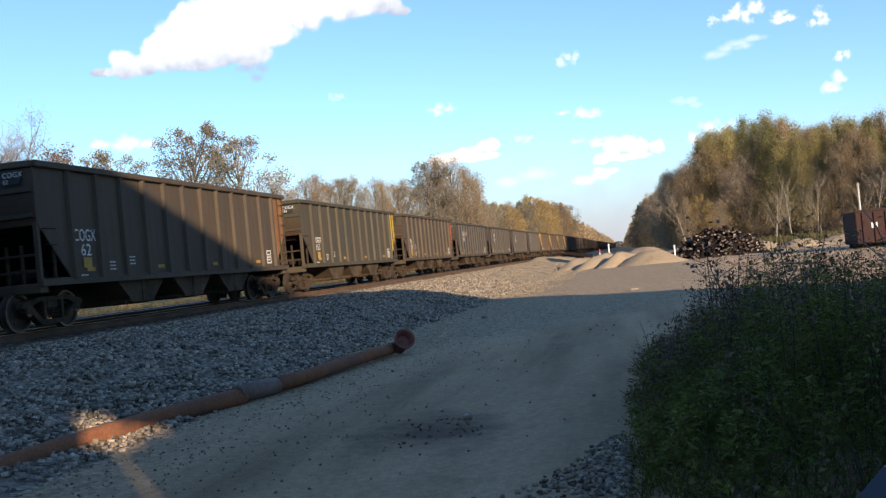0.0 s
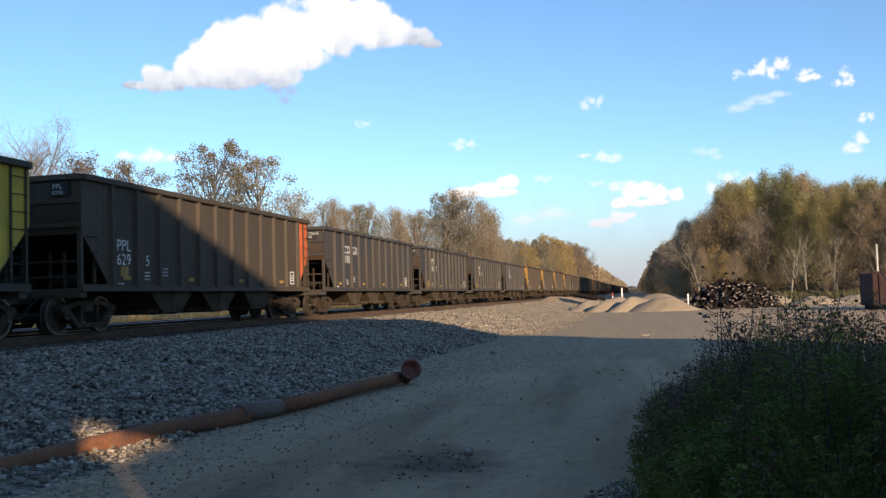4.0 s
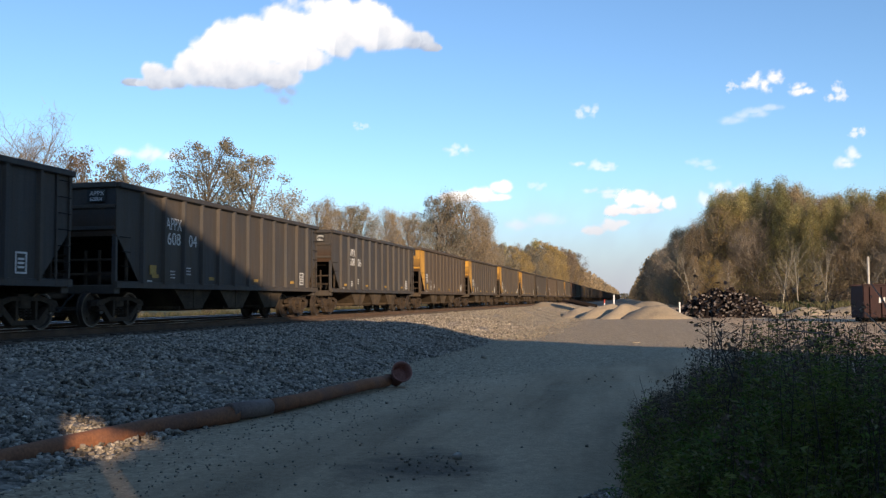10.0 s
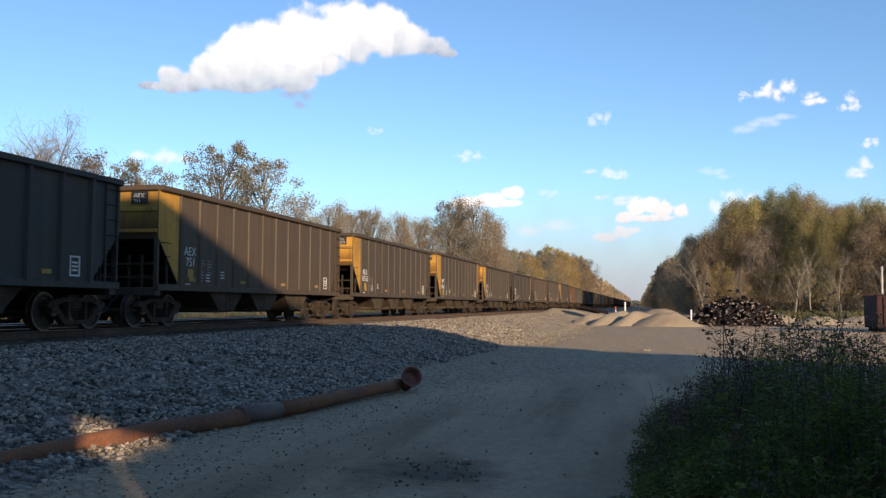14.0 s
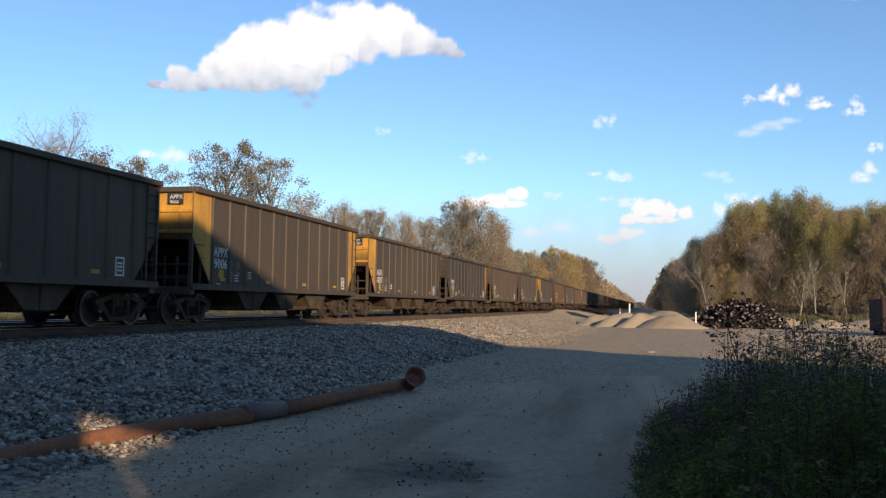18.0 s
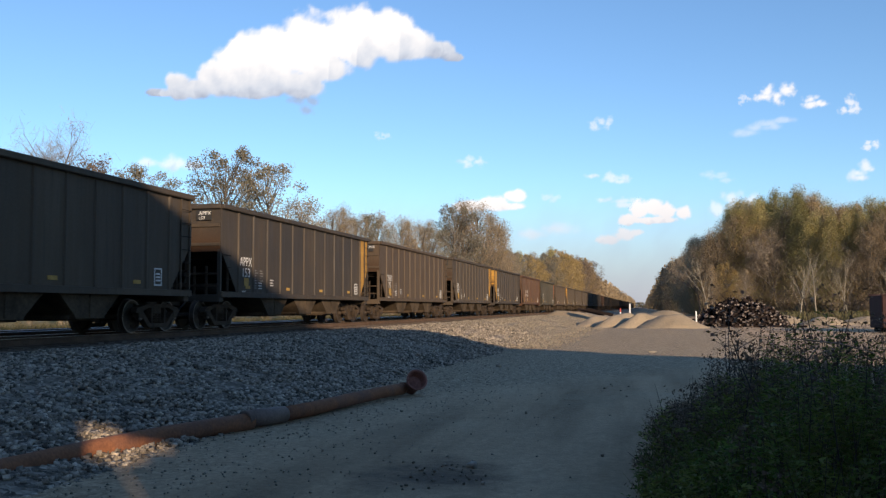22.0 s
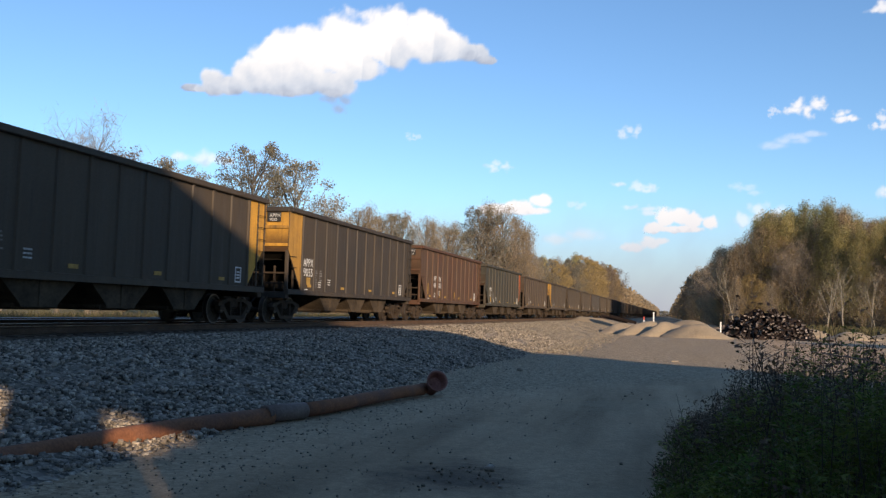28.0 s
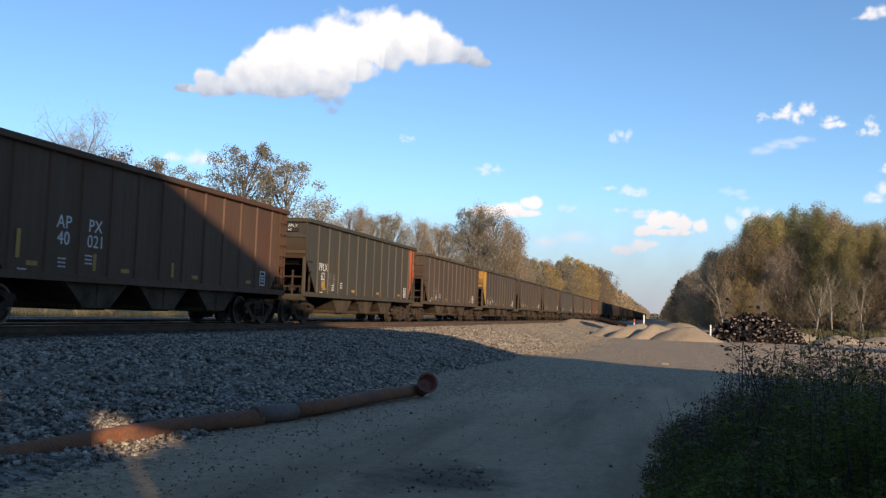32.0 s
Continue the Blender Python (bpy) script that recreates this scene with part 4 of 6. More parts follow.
def run_train(train):
    times = [i * 2.0 for i in range(17)]
    for k, car in train.items():
        walk(car, [(t, pose(TRACK, FIRST + PITCH * k - run(t), RAIL)) for t in times])
    # the wheels roll on the rails
    steps = [i / 15 for i in range(481)]
    for k in range(0, 17):
        for ob in train[k].children_recursive:
            if ob.name.split(".")[0] == "wheelset":
                y = ob.location.y
                walk(ob, [(t, pose(0, y, 0.457, math.degrees(run(t) / 0.457))) for t in steps])


# ---------------------------------------------------------------- trees
def branch_tree(seed, height, spread, trunk_r, levels=3, thick=0.5, lean=0.0, low=0.3):
    """Tubes of a trunk with limbs, and the tips where leaves hang."""
    r = random.Random(seed)
    g, tips = Geo(), []

    def grow(p, d, length, rad, level):
        pts, rads = [p], [rad]
        n = 4
        for i in range(n):
            d = (d + Vector((r.uniform(-1, 1), r.uniform(-1, 1), r.uniform(-0.3, 0.6))) * 0.16).normalized()
            p = p + d * length / n
            pts.append(p)
            rads.append(rad * (1 - 0.72 * (i + 1) / n))
        g.tube(pts, rads, 6 if level == 0 else 4 if level == 1 else 3, caps=False)
        if level >= levels:
            tips.extend(pts[1:])
            return
        kids = (9, 6, 5, 4)[level]
        for i in range(kids):
            f = low + (1 - low) * (i + r.random() * 0.8) / kids if level == 0 else 0.25 + 0.75 * (i + r.random()) / kids
            q = min(int(f * n), n - 1)
            base = pts[q].lerp(pts[q + 1], f * n - q)
            a = r.uniform(0, 6.283)
            side = Vector((math.cos(a), math.sin(a), r.uniform(0.15, 0.9)))
            nd = (d * 0.45 + side.normalized() * spread).normalized()
            grow(base, nd, length * r.uniform(0.42, 0.62) * (1.15 - 0.5 * f if level == 0 else 1), rads[q] * thick, level + 1)
        tips.append(pts[-1])

    grow(Vector((0, 0, -0.2)), Vector((lean, 0, 1)).normalized(), height * 0.86, trunk_r, 0)
    return g, tips


def leaf_cloud(tips, per, size, scatter, seed, floor=0.6):
    """Quads of leaves or small clumps scattered about the tips."""
    r = np.random.default_rng(seed)
    c = np.repeat(np.array([tuple(t) for t in tips]), per, 0)
    n = len(c)
    c = c + r.normal(0, scatter, (n, 3)) * np.array([1, 1, 0.8])
    c[:, 2] = np.maximum(c[:, 2], floor)
    out = c - c.mean(0) * np.array([1, 1, 0.8])
    out = out / (np.linalg.norm(out, axis=1, keepdims=True) + 1e-6) + r.normal(0, 0.45, (n, 3))
    u = np.cross(out, r.normal(0, 1, (n, 3)))
    u /= np.linalg.norm(u, axis=1, keepdims=True)
    w = np.cross(out, u)
    w /= np.linalg.norm(w, axis=1, keepdims=True)
    s = r.uniform(0.5, 1.2, (n, 1)) * size
    return np.stack([c - u * s, c + w * s * 0.6, c + u * s, c - w * s * 0.6], 1)


def twig_cloud(tips, per, size, seed):
    """Thin upright slivers: the fine twigs of a bare crown."""
    r = np.random.default_rng(seed)
    c = np.repeat(np.array([tuple(t) for t in tips]), per, 0)
    n = len(c)
    c = c + r.normal(0, 0.35, (n, 3))
    c[:, 2] = np.maximum(c[:, 2], 0.5)
    u = r.normal(0, 1, (n, 3)) * np.array([0.6, 0.6, 0.5]) + np.array([0, 0, 0.8])
    u /= np.linalg.norm(u, axis=1, keepdims=True)
    w = np.cross(u, r.normal(0, 1, (n, 3)))
    w /= np.linalg.norm(w, axis=1, keepdims=True)
    s = r.uniform(0.5, 1.2, (n, 1)) * size
    return np.stack([c - u * s - w * 0.013, c - u * s + w * 0.013, c + u * s + w * 0.004, c + u * s - w * 0.004], 1)


OLIVE_LEAF = leaf_mat("olive_autumn_leaves", [(0.32, 0.29, 0.13), (0.36, 0.315, 0.145), (0.4, 0.32, 0.15), (0.34, 0.29, 0.145), (0.29, 0.28, 0.13)], 0.7, 0.5)
GREEN_LEAF = leaf_mat("dull_green_leaves", [(0.27, 0.285, 0.13), (0.31, 0.305, 0.135), (0.35, 0.31, 0.14), (0.29, 0.27, 0.14)], 0.7, 0.5)
GOLD_LEAF = leaf_mat("yellow_autumn_leaves", [(0.37, 0.27, 0.12), (0.41, 0.285, 0.115), (0.34, 0.255, 0.125), (0.31, 0.235, 0.115)], 0.7, 0.4)
BROWN_LEAF = leaf_mat("brown_autumn_leaves", [(0.32, 0.24, 0.145), (0.36, 0.265, 0.155), (0.29, 0.22, 0.135), (0.33, 0.25, 0.16)], 0.7, 0.45)
RED_LEAF = leaf_mat("russet_autumn_leaves", [(0.19, 0.14, 0.105), (0.22, 0.15, 0.11), (0.17, 0.135, 0.1), (0.2, 0.16, 0.12)], 0.7, 0.4)
GREY_LEAF = leaf_mat("greyish_thin_leaves", [(0.17, 0.165, 0.13), (0.22, 0.21, 0.17), (0.135, 0.13, 0.1), (0.22, 0.185, 0.14)], 0.6, 0.2)


def clump_tree(seed, height, radius, leafmat, clumps, per, size, low=0.12, round_top=False, tall=1.5, fill=0.9, bark=None, twigs=500):
    """A trunk, limbs that reach out to clumps of leaves, and twigs between them."""
    r, rn = random.Random(seed), np.random.default_rng(seed)
    g = Geo()
    trunk = [Vector((0.25 * r.uniform(-1, 1) * i / 5, 0.25 * r.uniform(-1, 1) * i / 5, height * (-0.02 + 0.98 * i / 5))) for i in range(6)]
    tr = height * 0.012
    g.tube(trunk, [tr * (1 - 0.17 * i) for i in range(6)], 6, caps=False)
    on_trunk = lambda z: trunk[min(4, max(0, int(z / height * 5)))].lerp(trunk[min(5, max(1, int(z / height * 5) + 1))], min(1, max(0, z / height * 5 - int(z / height * 5))))
    leaves, fine = [], []
    for i in range(clumps):
        f = low + (1 - low) * (i + r.random()) / clumps
        k = (f - low) / (1 - low)
        if round_top:
            env = radius * math.sqrt(max(0.0, 1 - ((k - 0.45) / 0.6) ** 2))
        else:
            env = radius * min(1.0, 0.55 + 1.6 * k) * max(0.03, 1 - k ** 2.4) ** 0.75
        a, d = r.uniform(0, 6.283), env * r.random() ** 0.5
        cr = radius * r.uniform(0.24, 0.42) * (1.0 - 0.5 * k ** 3) * (0.8 if round_top else 1.0)
        c = on_trunk(f * height) * 1.0
        c = Vector((c.x + math.cos(a) * d, c.y + math.sin(a) * d, f * height - (0 if round_top else cr * 0.4)))
        base = on_trunk(max(0.05 * height, c.z - d * 1.2 - 0.6))
        mid = base.lerp(c, 0.55) + Vector((0, 0, -0.12 * d))
        g.tube([base, mid, c], [0.02 + tr * 0.25, 0.015 + tr * 0.15, 0.012], 3, caps=False)
        dirs = rn.normal(0, 1, (per, 3))
        dirs /= np.linalg.norm(dirs, axis=1, keepdims=True)
        dirs[:, 2] = dirs[:, 2] * 0.9 + 0.15
        pos = np.array(c) + dirs * (cr * rn.random((per, 1)) ** 0.4) * np.array([1, 1, tall]) * fill
        nrm = dirs * 0.6 + rn.normal(0, 0.8, (per, 3))
        u = np.cross(nrm, rn.normal(0, 1, (per, 3)))
        u /= np.linalg.norm(u, axis=1, keepdims=True)
        w = np.cross(nrm, u)
        w /= np.linalg.norm(w, axis=1, keepdims=True)
        s = rn.uniform(0.55, 1.25, (per, 1)) * size
        leaves.append(np.stack([pos - u * s, pos + w * s * 0.65, pos + u * s, pos - w * s * 0.65], 1))
        fine.append(tuple(c))
    leaves = np.concatenate(leaves)
    leaves[:, :, 2] = np.maximum(leaves[:, :, 2], 0.05)
    tw = twig_cloud([Vector(q) for q in fine], max(1, twigs // clumps), 0.45, seed + 3)
    crown = quads("crown", np.concatenate([leaves, tw]), [leafmat, TWIG])
    crown.polygons.foreach_set("material_index", [0] * len(leaves) + [1] * len(tw))
    return g.mesh("trunk", [bark or BARK]), crown, height


def tree_kind(seed, height, leafmat, per, size, scatter, spread=0.9, low=0.3, trunk=None, bark=None, levels=3, twigs=7, thick=0.5):
    g, tips = branch_tree(seed, height, spread, trunk or height * 0.014, levels, thick, low=low)
    wood = g.mesh("trunk", [bark or BARK])
    crown = None
    if per:
        leaves, fine = leaf_cloud(tips, per, size, scatter, seed + 1), twig_cloud(tips, 3, 0.55, seed + 2)
        crown = quads("crown", np.concatenate([leaves, fine]), [leafmat, TWIG])
        crown.polygons.foreach_set("material_index", [0] * len(leaves) + [1] * len(fine))
    elif twigs:
        crown = quads("crown", twig_cloud(tips, twigs, 0.5, seed + 2), [TWIG])
    top = max(v[2] for v in g.v)
    return wood, crown, top


def plant(kinds, spots, label, group, rnd, wide=1.0):
    for x, y, h, k in spots:
        wood, crown, top = kinds[k]
        s = h / top
        t = thing("tree", label, "tree", pose(x, y, rise(x, y) - 0.1, 0, 0, rnd.uniform(0, 360)) @ Matrix.Diagonal((s * rnd.uniform(0.9, 1.15) * wide, s * rnd.uniform(0.9, 1.15) * wide, s, 1)), group=group)
        part("trunk", wood, None, t)
        if crown:
            part("crown", crown, None, t)


def brush(label, bushes, mats, per, size, seed):
    """Shrubs that run into one another: clumps of leaves and upright twigs in one mesh."""
    rn, r = np.random.default_rng(seed), random.Random(seed)
    leaves, which, roots = [], [], []
    for x, y, h in bushes:
        kind = r.choices(range(len(mats)), (6, 3, 1))[0]
        for _ in range(5):
            k = per // 5
            cx, cy, cz = x + r.gauss(0, h * 0.18), y + r.gauss(0, h * 0.18), h * r.uniform(0.3, 0.8)
            d = rn.normal(0, 1, (k, 3)) * np.array([0.13, 0.13, 0.17]) * h
            c = np.array([cx, cy, cz]) + d
            c[:, 2] = np.maximum(c[:, 2], 0.1)
            u = rn.normal(0, 1, (k, 3)); u /= np.linalg.norm(u, axis=1, keepdims=True)
            w = np.cross(u, rn.normal(0, 1, (k, 3))); w /= np.linalg.norm(w, axis=1, keepdims=True)
            s = rn.uniform(0.55, 1.25, (k, 1)) * size
            leaves.append(np.stack([c - u * s, c + w * s * 0.65, c + u * s, c - w * s * 0.65], 1))
            which += [kind] * k
            roots += [Vector((cx + r.gauss(0, 0.6), cy + r.gauss(0, 0.6), cz * r.uniform(0.5, 1.3))) for _ in range(6)]
    tw = twig_cloud(roots, 4, 1.1, seed + 1)
    me = quads("brush", np.concatenate(leaves + [tw]), mats + [TWIG])
    me.polygons.foreach_set("material_index", which + [len(mats)] * len(tw))
    thing("brush", label, "brush", kind="stuff", geo=me)


def build_woods():
    r = random.Random(21)
    olive = [clump_tree(s, 20, 3.0, OLIVE_LEAF, 150, 120, 0.092, 0.05, tall=1.7, fill=1.9, twigs=900) for s in (31, 32, 331)]
    green = [clump_tree(s, 20, 2.7, GREEN_LEAF, 150, 115, 0.09, 0.08, tall=1.9, fill=1.9, twigs=900) for s in (33, 34)]
    gold = [clump_tree(35, 16, 4.2, GOLD_LEAF, 120, 110, 0.11, 0.06, True, tall=1.1, fill=1.1)]
    brown = [clump_tree(s, 18, 3.6, BROWN_LEAF, 140, 80, 0.082, 0.04, s == 37, fill=1.6, tall=1.4, twigs=2400) for s in (36, 37)]
    russet = [clump_tree(38, 14, 4.8, RED_LEAF, 120, 50, 0.11, 0.15, True, 1.1, 1.15)]
    thin = [clump_tree(39, 16, 5.0, GREY_LEAF, 120, 110, 0.1, 0.25, True, 1.05, 0.85, twigs=900), clump_tree(40, 15, 4.7, GREY_LEAF, 110, 100, 0.1, 0.25, True, 1.05, 0.85, twigs=1200)]
    bare = [tree_kind(s, 17, None, 0, 0, 0, 0.62, 0.25, 0.3, twigs=3, thick=0.78) for s in (41, 42)]
    pale = [tree_kind(43, 12, None, 0, 0, 0, 0.42, 0.25, 0.13, BIRCH, levels=2, twigs=0)]
    kinds = olive + green + gold + brown + russet + thin + bare + pale
    O, G, Y, B, R, T, N, P = (0, 1, 2), (3, 4), (5,), (6, 7), (8,), (9, 10), (11, 12), (13,)
    pick = lambda *groups: r.choice([k for gr in groups for k in gr])

    # right-hand wood: its face towards the yard, then its edge along the line
    spots = []
    for i in range(16):
        spots.append((8.2 + i * 0.68, 166 + r.uniform(-3, 5), 12.2 + i * 0.5 + r.uniform(-1.5, 1.2), pick(B, B, N, O)))
    for i in range(128):
        x = 15.0 + 50.0 * (i + r.random()) / 128
        deep = r.random()
        y = 166 - (x - 9) * 0.75 + deep * 24
        spots.append((x, y, r.uniform(17.6, 20.8) * (0.72 + 0.3 * min(1.0, deep * 2.2)) * (1.06 if 22 < x < 27 else 1.0) * (1.0 - 0.0085 * max(0.0, x - 27)), pick(O, O, G, B) if deep > 0.3 else pick(O, O, G, B, B, N, Y)))
    for i in range(23):
        y = 172 + i * 8.5 + r.uniform(-2, 2)
        edge = 9.0 - 0.0135 * (y - 168)
        spots.append((edge + r.uniform(-0.6, 1.0), y, r.uniform(13.5, 16.5), pick(B, B, N, T) if i < 10 else pick(B, O, T)))
        spots.append((edge + 7 + r.uniform(-2, 2), y + 3, r.uniform(16, 19), pick(O, B, B)))
    plant(kinds, spots, "tall autumn tree with olive-brown leaves at the wood's edge", "trees of the right-hand wood", r, 1.1)
    # small brush in front
    plant(kinds, [(8.4, 138, 12.5, 13), (19.4, 128, 10, 13), (21.3, 127, 11, 13), (29.5, 124, 9.5, 13), (25, 126, 9, 13)] + [(x, 160 - (x - 9) * 0.76, h, 13) for x, h in ((22.6, 14), (28.2, 12.5), (35.0, 13))], "slender pale bare tree before the wood", "bare pale trees", r)
    bushes = [(10 + i * 1.0, 163 - i * 0.78 + r.uniform(-4, 3), r.uniform(3.5, 9.0)) for i in range(56)]
    bushes += [(x, 171 - (x - 9) * 0.76 + r.uniform(-5, 8), r.uniform(6, 12)) for x in [12 + r.uniform(0, 44) for i in range(60)]]
    bushes += [(9.5 - 0.0135 * i * 6 + r.uniform(-0.5, 2), 168 + i * 6, r.uniform(4, 9)) for i in range(16)]
    brush("dense brown undergrowth and yellowish brush at the wood's foot", bushes, [BROWN_LEAF, OLIVE_LEAF, GOLD_LEAF], 620, 0.1, 91)
    plant(kinds, [(9.6, 152, 8.5, 6), (12.2, 158, 9.0, 5), (14.6, 149, 7.5, 7)], "low golden-brown tree before the wood", "trees of the right-hand wood", r)
    # left of the line, from near to far
    plant(kinds, [(-37.4, 74, 15.8, 9), (-34.0, 76, 14.6, 10)], "thinly leaved grey-green tree behind the tracks", "trees behind the tracks", r)
    plant(kinds, [(-44, 65, 13.6, 8), (-40.6, 66, 13.0, 10)], "thin russet autumn tree behind the tracks", "trees behind the tracks", r)
    plant(kinds, [(-48, 66, 17.4, 11), (-51, 66, 16.6, 12), (-55, 64, 16, 11)], "bare leafless tree behind the tracks", "bare trees behind the tracks", r)
    plant(kinds, [(-34.5 + 0.45 * i + r.uniform(-0.6, 0.6), 84 + i * 3.3, r.uniform(11.4, 13.2), (7, 12, 7, 6, 7, 10, 7, 11, 7, 6, 7, 10)[i]) for i in range(12)], "thin yellowish tree behind the tracks", "trees behind the tracks", r)
    plant(kinds, [(-26.8, 123, 15.8, 10), (-26.0, 125, 16.8, 6), (-25.2, 128, 16.7, 12), (-24.6, 129, 16.6, 7), (-23.4, 133, 15.9, 6), (-22.7, 137, 14.8, 7), (-23.0, 141, 14.6, 6)], "autumn tree in a clump behind the tracks", "trees behind the tracks", r)
    spots = []
    for i in range(25):
        y = 168 + i * 9 + r.uniform(-3, 3)
        k = pick(B, Y, T) if i < 9 else pick(Y, Y, B) if i < 16 else pick(R, Y, R) if i < 28 else pick(B, R)
        grow = 0.88 + min(0.5, max(0.0, (y - 200) * 0.004))
        spots.append((-26.5 + r.uniform(-2, 1.5), y, r.uniform(13, 15.5) * grow, k))
        spots.append((-33 + r.uniform(-3, 2), y + 4, r.uniform(14, 17) * grow, pick(B, Y, O)))
    plant(kinds, spots, "autumn tree in the wood along the line", "trees of the left-hand wood", r)
    # low scrub on the far side of the tracks
    plant(kinds, [(-29 - r.uniform(0, 8), 36 + i * 11, r.uniform(2.5, 5.5), pick(B, Y, T)) for i in range(13)], "low autumn scrub behind the tracks", "scrub behind the tracks", r)
    # the woods go on up the line
    rr = np.random.default_rng(55)
    def far_leaves(n, x0, x1, h, bend):
        y = 355 + 2000 * rr.beta(0.75, 1.5, n)
        c = np.stack([rr.uniform(x0, x1, n) - bend * (y - 355), y, h * rr.beta(1.4, 1.0, n) * (0.9 + 0.1 * np.sin(y * 0.09) + 0.08 * np.sin(y * 0.31))], 1)
        u = rr.normal(0, 1, (n, 3)); u /= np.linalg.norm(u, axis=1, keepdims=True)
        w = np.cross(u, rr.normal(0, 1, (n, 3))); w /= np.linalg.norm(w, axis=1, keepdims=True)
        s = rr.uniform(0.5, 1.3, (n, 1))
        return np.stack([c - u * s, c + w * s * 0.7, c + u * s, c - w * s * 0.7], 1)
    thing("far_wood", "distant brown autumn wood along the line", "wood", kind="stuff", geo=quads("far_wood", far_leaves(46000, 4.5, 22, 17, 0.0095), [BROWN_LEAF]))
    thing("far_wood", "distant russet autumn wood along the line", "wood", kind="stuff", geo=quads("far_wood", far_leaves(40000, -42, -26, 19, 0.006), [BROWN_LEAF]))
    n = 14000
    c = np.stack([rr.uniform(-700, 700, n), rr.uniform(2380, 2420, n), 14 * rr.beta(1.2, 1.2, n)], 1)
    u = rr.normal(0, 1, (n, 3)); w = rr.normal(0, 1, (n, 3))
    thing("far_wood", "hazy line of trees at the horizon", "wood", kind="stuff", geo=quads("far_wood", np.stack([c - u * 1.6, c + w * 1.3, c + u * 1.6, c - w * 1.3], 1), [GREY_LEAF]))
    return kinds


def blades(n, place, h0, h1, w, seed, lean=0.35):
    """Narrow upright blades, bent once."""
    r = np.random.default_rng(seed)
    p = place(r, n)
    h = r.uniform(h0, h1, (n, 1))
    a = r.uniform(0, 6.283, n)
    side = np.stack([np.cos(a), np.sin(a), np.zeros(n)], 1) * w
    tip = np.concatenate([r.normal(0, lean, (n, 2)) * h, h * r.uniform(0.75, 1, (n, 1))], 1)
    mid = tip * 0.5 + np.array([0, 0, 1]) * h * 0.08
    lowq = np.stack([p - side, p + side, p + mid + side * 0.7, p + mid - side * 0.7], 1)
    top = np.stack([p + mid - side * 0.7, p + mid + side * 0.7, p + tip + side * 0.1, p + tip - side * 0.1], 1)
    return np.concatenate([lowq, top], 0)


DRY_GRASS = leaf_mat("dry_tan_grass", [(0.13, 0.11, 0.06), (0.18, 0.15, 0.085), (0.1, 0.095, 0.045), (0.08, 0.085, 0.035)], 0.8, 0.3)
GREEN_GRASS = leaf_mat("green_weeds", [(0.05, 0.10, 0.012), (0.085, 0.14, 0.018), (0.13, 0.18, 0.03), (0.05, 0.06, 0.018), (0.2, 0.18, 0.07)], 0.6, 0.3)
SPRAY_LEAF = leaf_mat("leafy_green_sprays", [(0.1, 0.145, 0.02), (0.15, 0.195, 0.03), (0.2, 0.23, 0.045), (0.11, 0.13, 0.025), (0.23, 0.2, 0.075)], 0.55, 0.4)
PALE_LEAF = leaf_mat("yellow_green_sprays", [(0.2, 0.235, 0.04), (0.27, 0.3, 0.06), (0.31, 0.29, 0.085), (0.18, 0.19, 0.04)], 0.55, 0.4)
DARK_WEED = leaf_mat("dark_withered_weeds", [(0.1, 0.066, 0.045), (0.155, 0.104, 0.072), (0.085, 0.07, 0.038), (0.26, 0.19, 0.135)], 0.8, 0.15)


def build_grass():
    def verge(r, n):
        x, y = r.uniform(-31, -25, n), 10 + 170 * r.beta(0.9, 1.6, n)
        return np.stack([x, y, np.full(n, 0.0)], 1)
    thing("dry_grass", "tall dry tan grass beyond the tracks", "grass", kind="stuff", geo=quads("dry_grass", blades(42000, verge, 0.5, 1.15, 0.025, 61), [DRY_GRASS]))
    def edge(r, n):
        x, y = r.uniform(10, 60, n), r.uniform(95, 150, n)
        return np.stack([x, y, np.array([rise(a, b) for a, b in zip(x, y)])], 1)
    thing("dry_grass", "dry grass at the foot of the wood", "grass", kind="stuff", geo=quads("dry_grass", blades(16000, edge, 0.4, 1.3, 0.06, 62), [DRY_GRASS]))


def thicket_height(x, y):
    """Top of the thicket beside the road."""
    e = min(1.0, max(0.0, (x + 0.1 - 0.03 * (y - 8) + 0.35 * noise.noise((0.0, y * 1.3, 4.0)) + 0.2 * noise.noise((x * 3, y * 4.5, 6.0))) / 1.5))
    b = min(1.0, max(0.0, (15.0 - y) / 3.0))
    f = min(1.0, max(0.0, (y - 4.5) / 1.9))
    return (1.06 + 0.16 * min(1.0, max(0.0, (y - 8.0) / 1.5))) * (e ** 0.65) * (b ** 0.6) * f * (1 + 0.38 * noise.noise((x * 1.1, y * 1.1, 2.0)) + 0.6 * noise.noise((x * 2.6, y * 2.6, 5.0)) + 0.2 * noise.noise((x * 7, y * 7, 1.0)))


